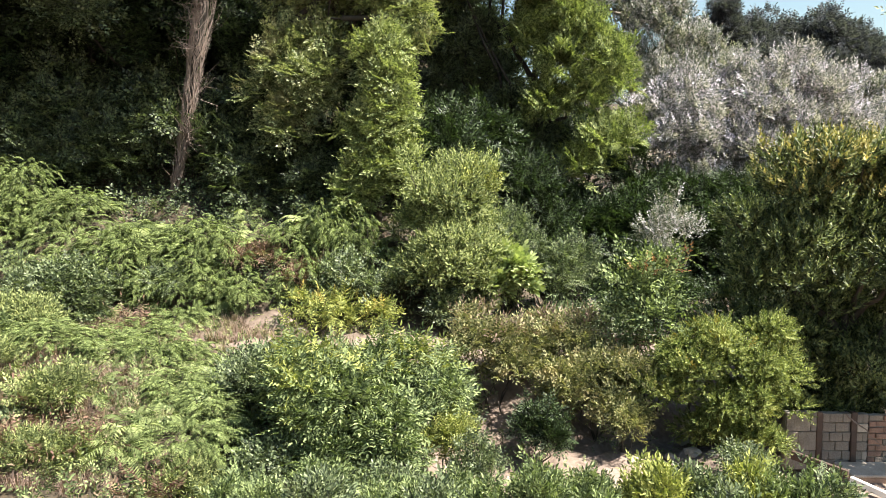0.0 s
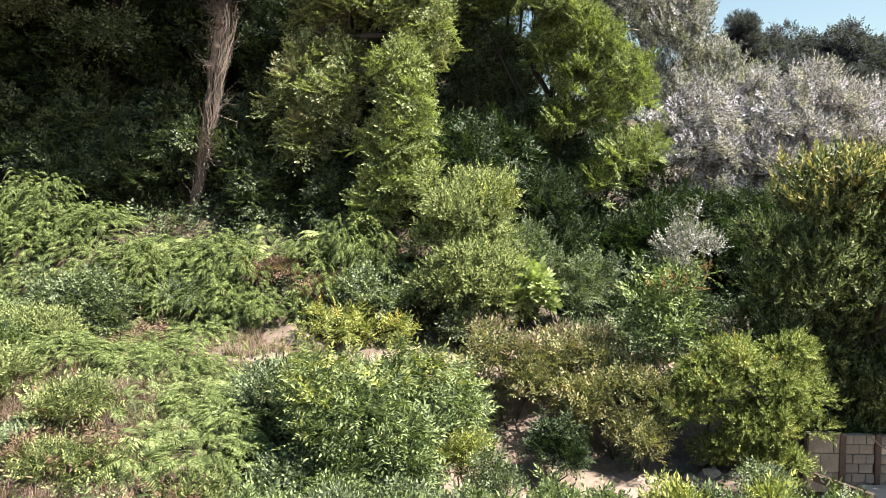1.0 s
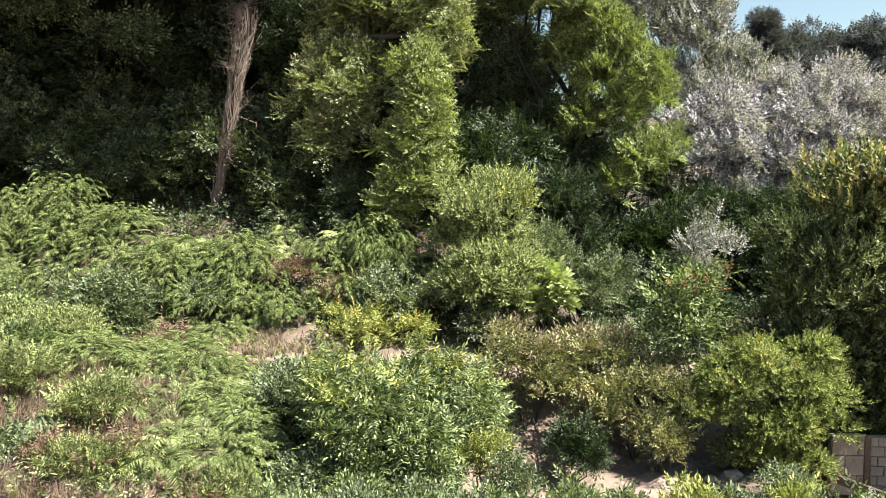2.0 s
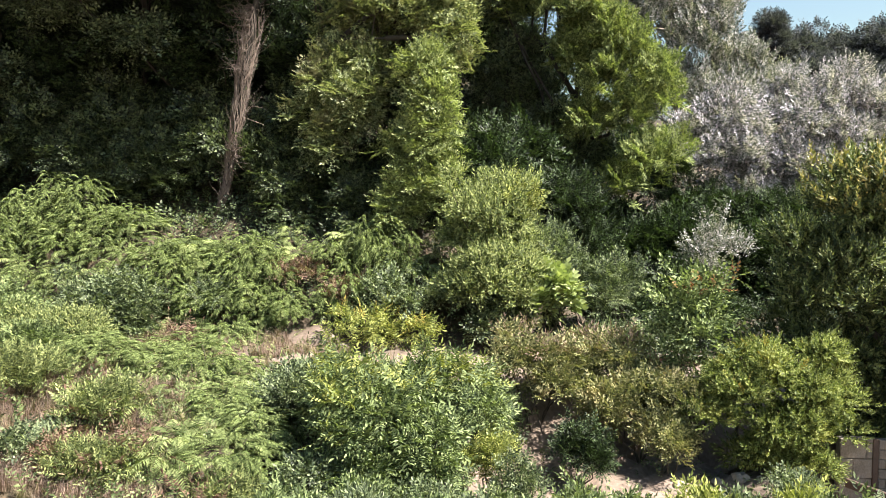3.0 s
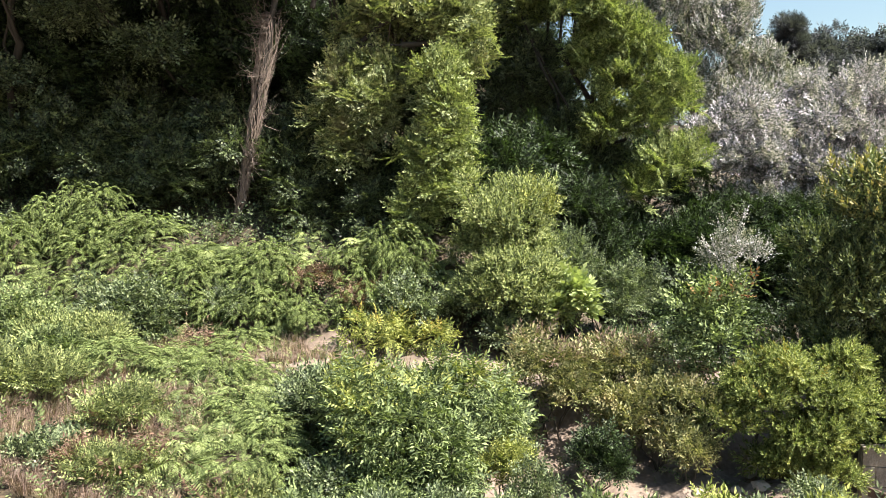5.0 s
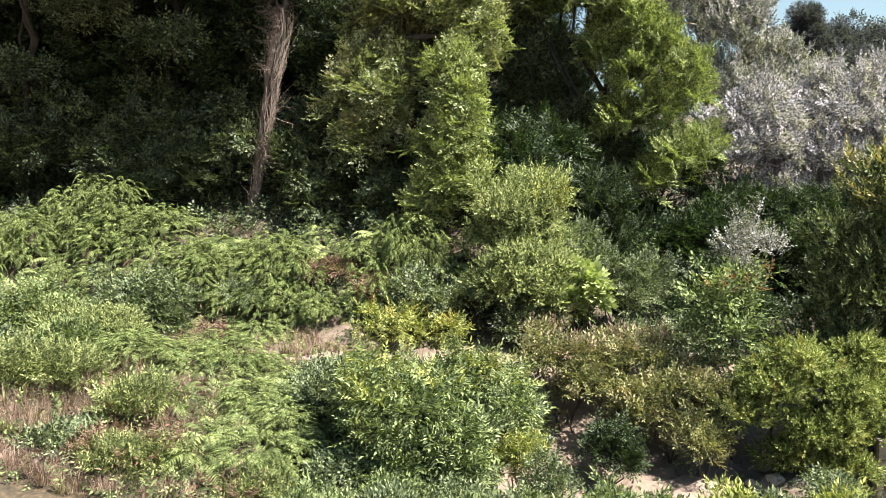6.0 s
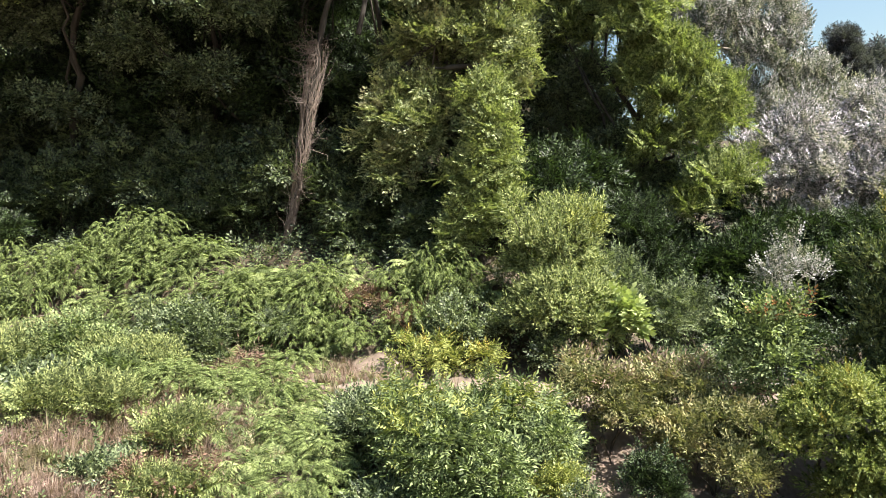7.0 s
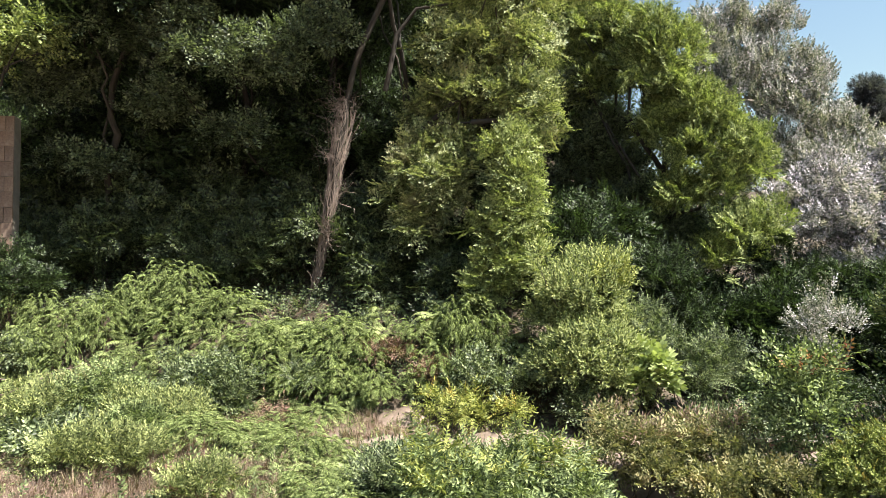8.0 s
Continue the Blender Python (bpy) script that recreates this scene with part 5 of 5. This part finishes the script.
for px, py, turn, s in ((-2.27, 12.70, 70, 0.9), (-2.86, 12.60, 30, 1.1),
                        (-1.45, 12.60, 100, 1.1), (-0.14, 12.40, 170, 1.0), (1.27, 16.60, 240, 1.0), (0.21, 16.40, 20, 1.0), (-14.70, 16.50, 150, 1.2),
                        (-2.33, 9.60, 210, 0.8), (-1.08, 9.40, 280, 0.7), (4.54, 10.60, 40, 0.6), (4.06, 16.60, 190, 1.0), (2.80, 16.20, 330, 0.9)):
    copy_thing(bramble, pose(px, py, float(land(px, py)), 0, 0, turn) @ Matrix.Scale(s, 4))
weed = bush("yellow-green weed thicket on the dry slope", -5.88, 10.60, 0.7, 0.7, FEATHER, PINNATE, 520, 0.28, 152, clumps=12, clump=0.28, style=dict(up=0.9), group="weeds of the slope")
for px, py, turn, s in ((-7.56, 11.20, 200, 1.0), (-3.45, 9.30, 250, 0.8), (-8.39, 11.00, 20, 1.1), (-5.59, 9.40, 280, 0.8), (-10.52, 12.60, 80, 1.2)):
    copy_thing(weed, pose(px, py, float(land(px, py)), 0, 0, turn) @ Matrix.Scale(s, 4))


# ---- masonry and odds and ends ----
def box_mesh(name, sx, sy, sz, mat, bevel=0.012, jog=0.0, seed=0):
    """A worn block, resting on its base."""
    rng = random.Random(seed)
    bm = bmesh.new()
    bmesh.ops.create_cube(bm, size=1.0)
    for v in bm.verts:
        v.co = Vector((v.co.x * sx, v.co.y * sy, (v.co.z + 0.5) * sz)) + Vector((rng.uniform(-jog, jog), rng.uniform(-jog, jog), rng.uniform(-jog, jog)))
    bmesh.ops.bevel(bm, geom=bm.edges[:], offset=bevel, segments=1, affect="EDGES")
    me = bpy.data.meshes.new(name)
    bm.to_mesh(me)
    bm.free()
    me.materials.append(mat)
    return me


def masonry(parent, piece, x0, x1, z0, rows, bw, bh, depth, mats, seed):
    """Courses of separate blocks in running bond along the wall's own x, with open joints."""
    rng = random.Random(seed)
    shapes = [box_mesh(piece, bw - 0.012, depth, bh - 0.012, m, 0.008, 0.004, seed + k) for k, m in enumerate(mats)]
    for r in range(rows):
        x = x0 - (bw / 2 if r % 2 else 0)
        while x < x1 - 0.02:
            a, b = max(x, x0), min(x + bw, x1)
            if b - a > 0.05:
                ob = part_of(parent, piece, rng.choice(shapes))
                ob.matrix_basis = Matrix.Translation(((a + b) / 2, rng.uniform(-0.01, 0.012), z0 + r * bh)) @ Matrix.Diagonal(((b - a) / bw, 1, 1, 1))
            x += bw
    bed = part_of(parent, "mortar", box_mesh("mortar", x1 - x0, depth - 0.05, rows * bh - 0.01, MORTAR, 0.004))
    bed.matrix_basis = Matrix.Translation(((x0 + x1) / 2, 0.005, z0))


wall = thing("block_wall", "low grey block wall with rusty posts beside the garden", "wall", 5.83, 11.85, -0.20)
masonry(wall, "block", 0.0, 0.52, 0.0, 3, 0.42, 0.333, 0.16, (BLOCK, BLOCK), 161)
masonry(wall, "block", 0.63, 1.11, 0.0, 6, 0.225, 0.163, 0.14, (BLOCK, BLOCK), 162)
masonry(wall, "block", 1.21, 1.40, 0.0, 6, 0.20, 0.161, 0.14, (BLOCK, STONE), 163)
masonry(wall, "brick", 1.42, 3.05, 0.0, 9, 0.25, 0.105, 0.12, (BRICK, BRICK, BLOCK), 164)
for x in (0.57, 1.16):
    post = part_of(wall, "post", box_mesh("post", 0.10, 0.10, 1.04, RUST, 0.01, 0.004, int(x * 100)), "rusty brown post")
    post.matrix_basis = Matrix.Translation((x, -0.04, -0.05))
ledge = thing("clay_ledge", "orange-brown weathered ledge with a worn pale edge below the wall", "ledge", 7.90, 11.45, -0.42)
part_of(ledge, "body", box_mesh("body", 2.5, 0.56, 0.31, CLAY, 0.02, 0.012, 5))
rim = part_of(ledge, "rim", box_mesh("rim", 2.52, 0.60, 0.05, STONE, 0.015, 0.008, 6), "worn pale edge")
rim.matrix_basis = Matrix.Translation((0, 0, 0.312))


def plank(label, a, b, w, h, mat, name="plank"):
    a, b = Vector(a), Vector(b)
    d = b - a
    e = new(name, box_mesh(name, d.length, w, h, mat, 0.008, 0.004, 9))
    e.matrix_world = Matrix.Translation((a + b) / 2) @ d.to_track_quat("X", "Z").to_matrix().to_4x4()
    return tagged(e, label, "plank")


plank("dark weathered plank along the garden's edge", (5.70, 11.30, 0.17), (6.23, 10.60, 0.11), 0.06, 0.14, RUST)
plank("white painted plank along the garden's edge", (6.20, 10.50, 0.11), (6.65, 9.90, -0.01), 0.07, 0.10, WHITE)

pile = thing("block_pile", "small pile of pale blocks under the fruit tree", "blocks", 4.55, 12.75)
masonry(pile, "block", -0.2, 0.25, -0.1, 3, 0.4, 0.2, 0.18, (CONCRETE,), 171)
old = thing("brick_wall", "old dark brick retaining wall in the shade", "wall", 4.93, 16.20, 0.30, -14)
masonry(old, "brick", -1.2, 1.3, 0.0, 11, 0.25, 0.085, 0.2, (BRICK, BRICK, STONE), 172)
slab = thing("stone_slab", "grey stone slab laid across the path's end", "slab", 3.46, 16.90, 1.62, 8)
part_of(slab, "slab", box_mesh("slab", 1.0, 0.5, 0.11, CONCRETE, 0.015, 0.008, 7))
for x in (-0.36, 0.36):
    foot = part_of(slab, "support", box_mesh("support", 0.18, 0.4, 0.62, STONE, 0.015, 0.01, 8))
    foot.matrix_basis = Matrix.Translation((x, 0, -0.622))
tree("wood_tree", "leafy sunlit tree overhanging the brick pillar", "tree", -19.6, 20.0, [(-14.98, 16.80, 11.55, 1.35, 1.2, 1.05), (-17.28, 17.00, 11.96, 2.2, 1.6, 1.8)], ROBINIA, SIMPLE, 2600, 0.36, 18, 0.5, trunk=0.15, limbs=6, seed=57, group="trees of the wood", bark=DARK_BARK)
ruin = thing("pillar", "red-brown weathered block pillar among the trees", "pillar", -16.70, 18.50, None, 20)
masonry(ruin, "block", -0.75, 0.28, -0.1, int((10.2 - float(land(-16.70, 18.50))) / 0.46), 0.52, 0.46, 0.5, (OLD_BLOCK, OLD_BLOCK, OLD_BLOCK), 173)


def stone(x, y, s, seed):
    rng = random.Random(seed)
    bm = bmesh.new()
    bmesh.ops.create_icosphere(bm, subdivisions=2, radius=s)
    k = Vector((rng.uniform(0.8, 1.3), rng.uniform(0.7, 1.1), rng.uniform(0.45, 0.75)))
    for v in bm.verts:
        v.co = Vector((v.co.x * k.x, v.co.y * k.y, v.co.z * k.z)) * (1 + 0.28 * noise.noise(v.co / s * 1.1 + Vector((seed, 0, 0))))
    me = bpy.data.meshes.new("stone")
    bm.to_mesh(me)
    bm.free()
    me.materials.append(STONE)
    ob = new("stone", me)
    ob.matrix_world = pose(x, y, float(land(x, y)) + 0.2 * s, 0, 0, rng.uniform(0, 360))
    return tagged(ob, "pale rough stone lying on the dry soil", "stone", "stones on the soil")


for i, (x, y, s) in enumerate(((4.25, 11.75, 0.17), (4.55, 11.6, 0.11), (3.9, 11.85, 0.10), (3.2, 11.5, 0.13), (2.85, 11.1, 0.09), (1.4, 11.4, 0.11), (0.75, 12.2, 0.13), (1.05, 10.9, 0.07),
                                (-0.9, 10.0, 0.09), (5.0, 11.3, 0.12), (-3.1, 15.2, 0.16), (-2.6, 15.35, 0.11), (2.2, 15.4, 0.14), (1.7, 15.5, 0.10))):
    stone(x, y, s, 180 + i)

stake = thing("stake", "grey weathered wooden stake between the shrubs", "stake", -0.28, 11.00)
wooden(stake, np.random.default_rng(5), "pole", (0, 0, -0.2), (0.03, 0, 0.95), 0.045, 0.04, PALE_BARK, 6, 0.01)
for i, (a, b) in enumerate((((-13.15, 14.20, 2.64), (-11.39, 14.40, 2.58)), ((-12.44, 13.60, 2.33), (-10.70, 14.20, 3.01)), ((6.74, 11.60, 0.82), (7.26, 11.50, 0.34)),
                           ((-7.28, 10.0, 0.95), (-6.35, 10.2, 0.95)), ((-6.69, 9.9, 0.93), (-5.38, 10.2, 1.01)), ((-7.38, 10.4, 1.1), (-6.14, 10.0, 0.99)))):
    e = thing("dead_branch", "bare dead branch lying over the weeds", "branch", a[0], a[1], a[2])
    wooden(e, np.random.default_rng(190 + i), "limb", (0, 0, 0), tuple(Vector(b) - Vector(a)), 0.016, 0.006, DEAD, 8, 0.025)
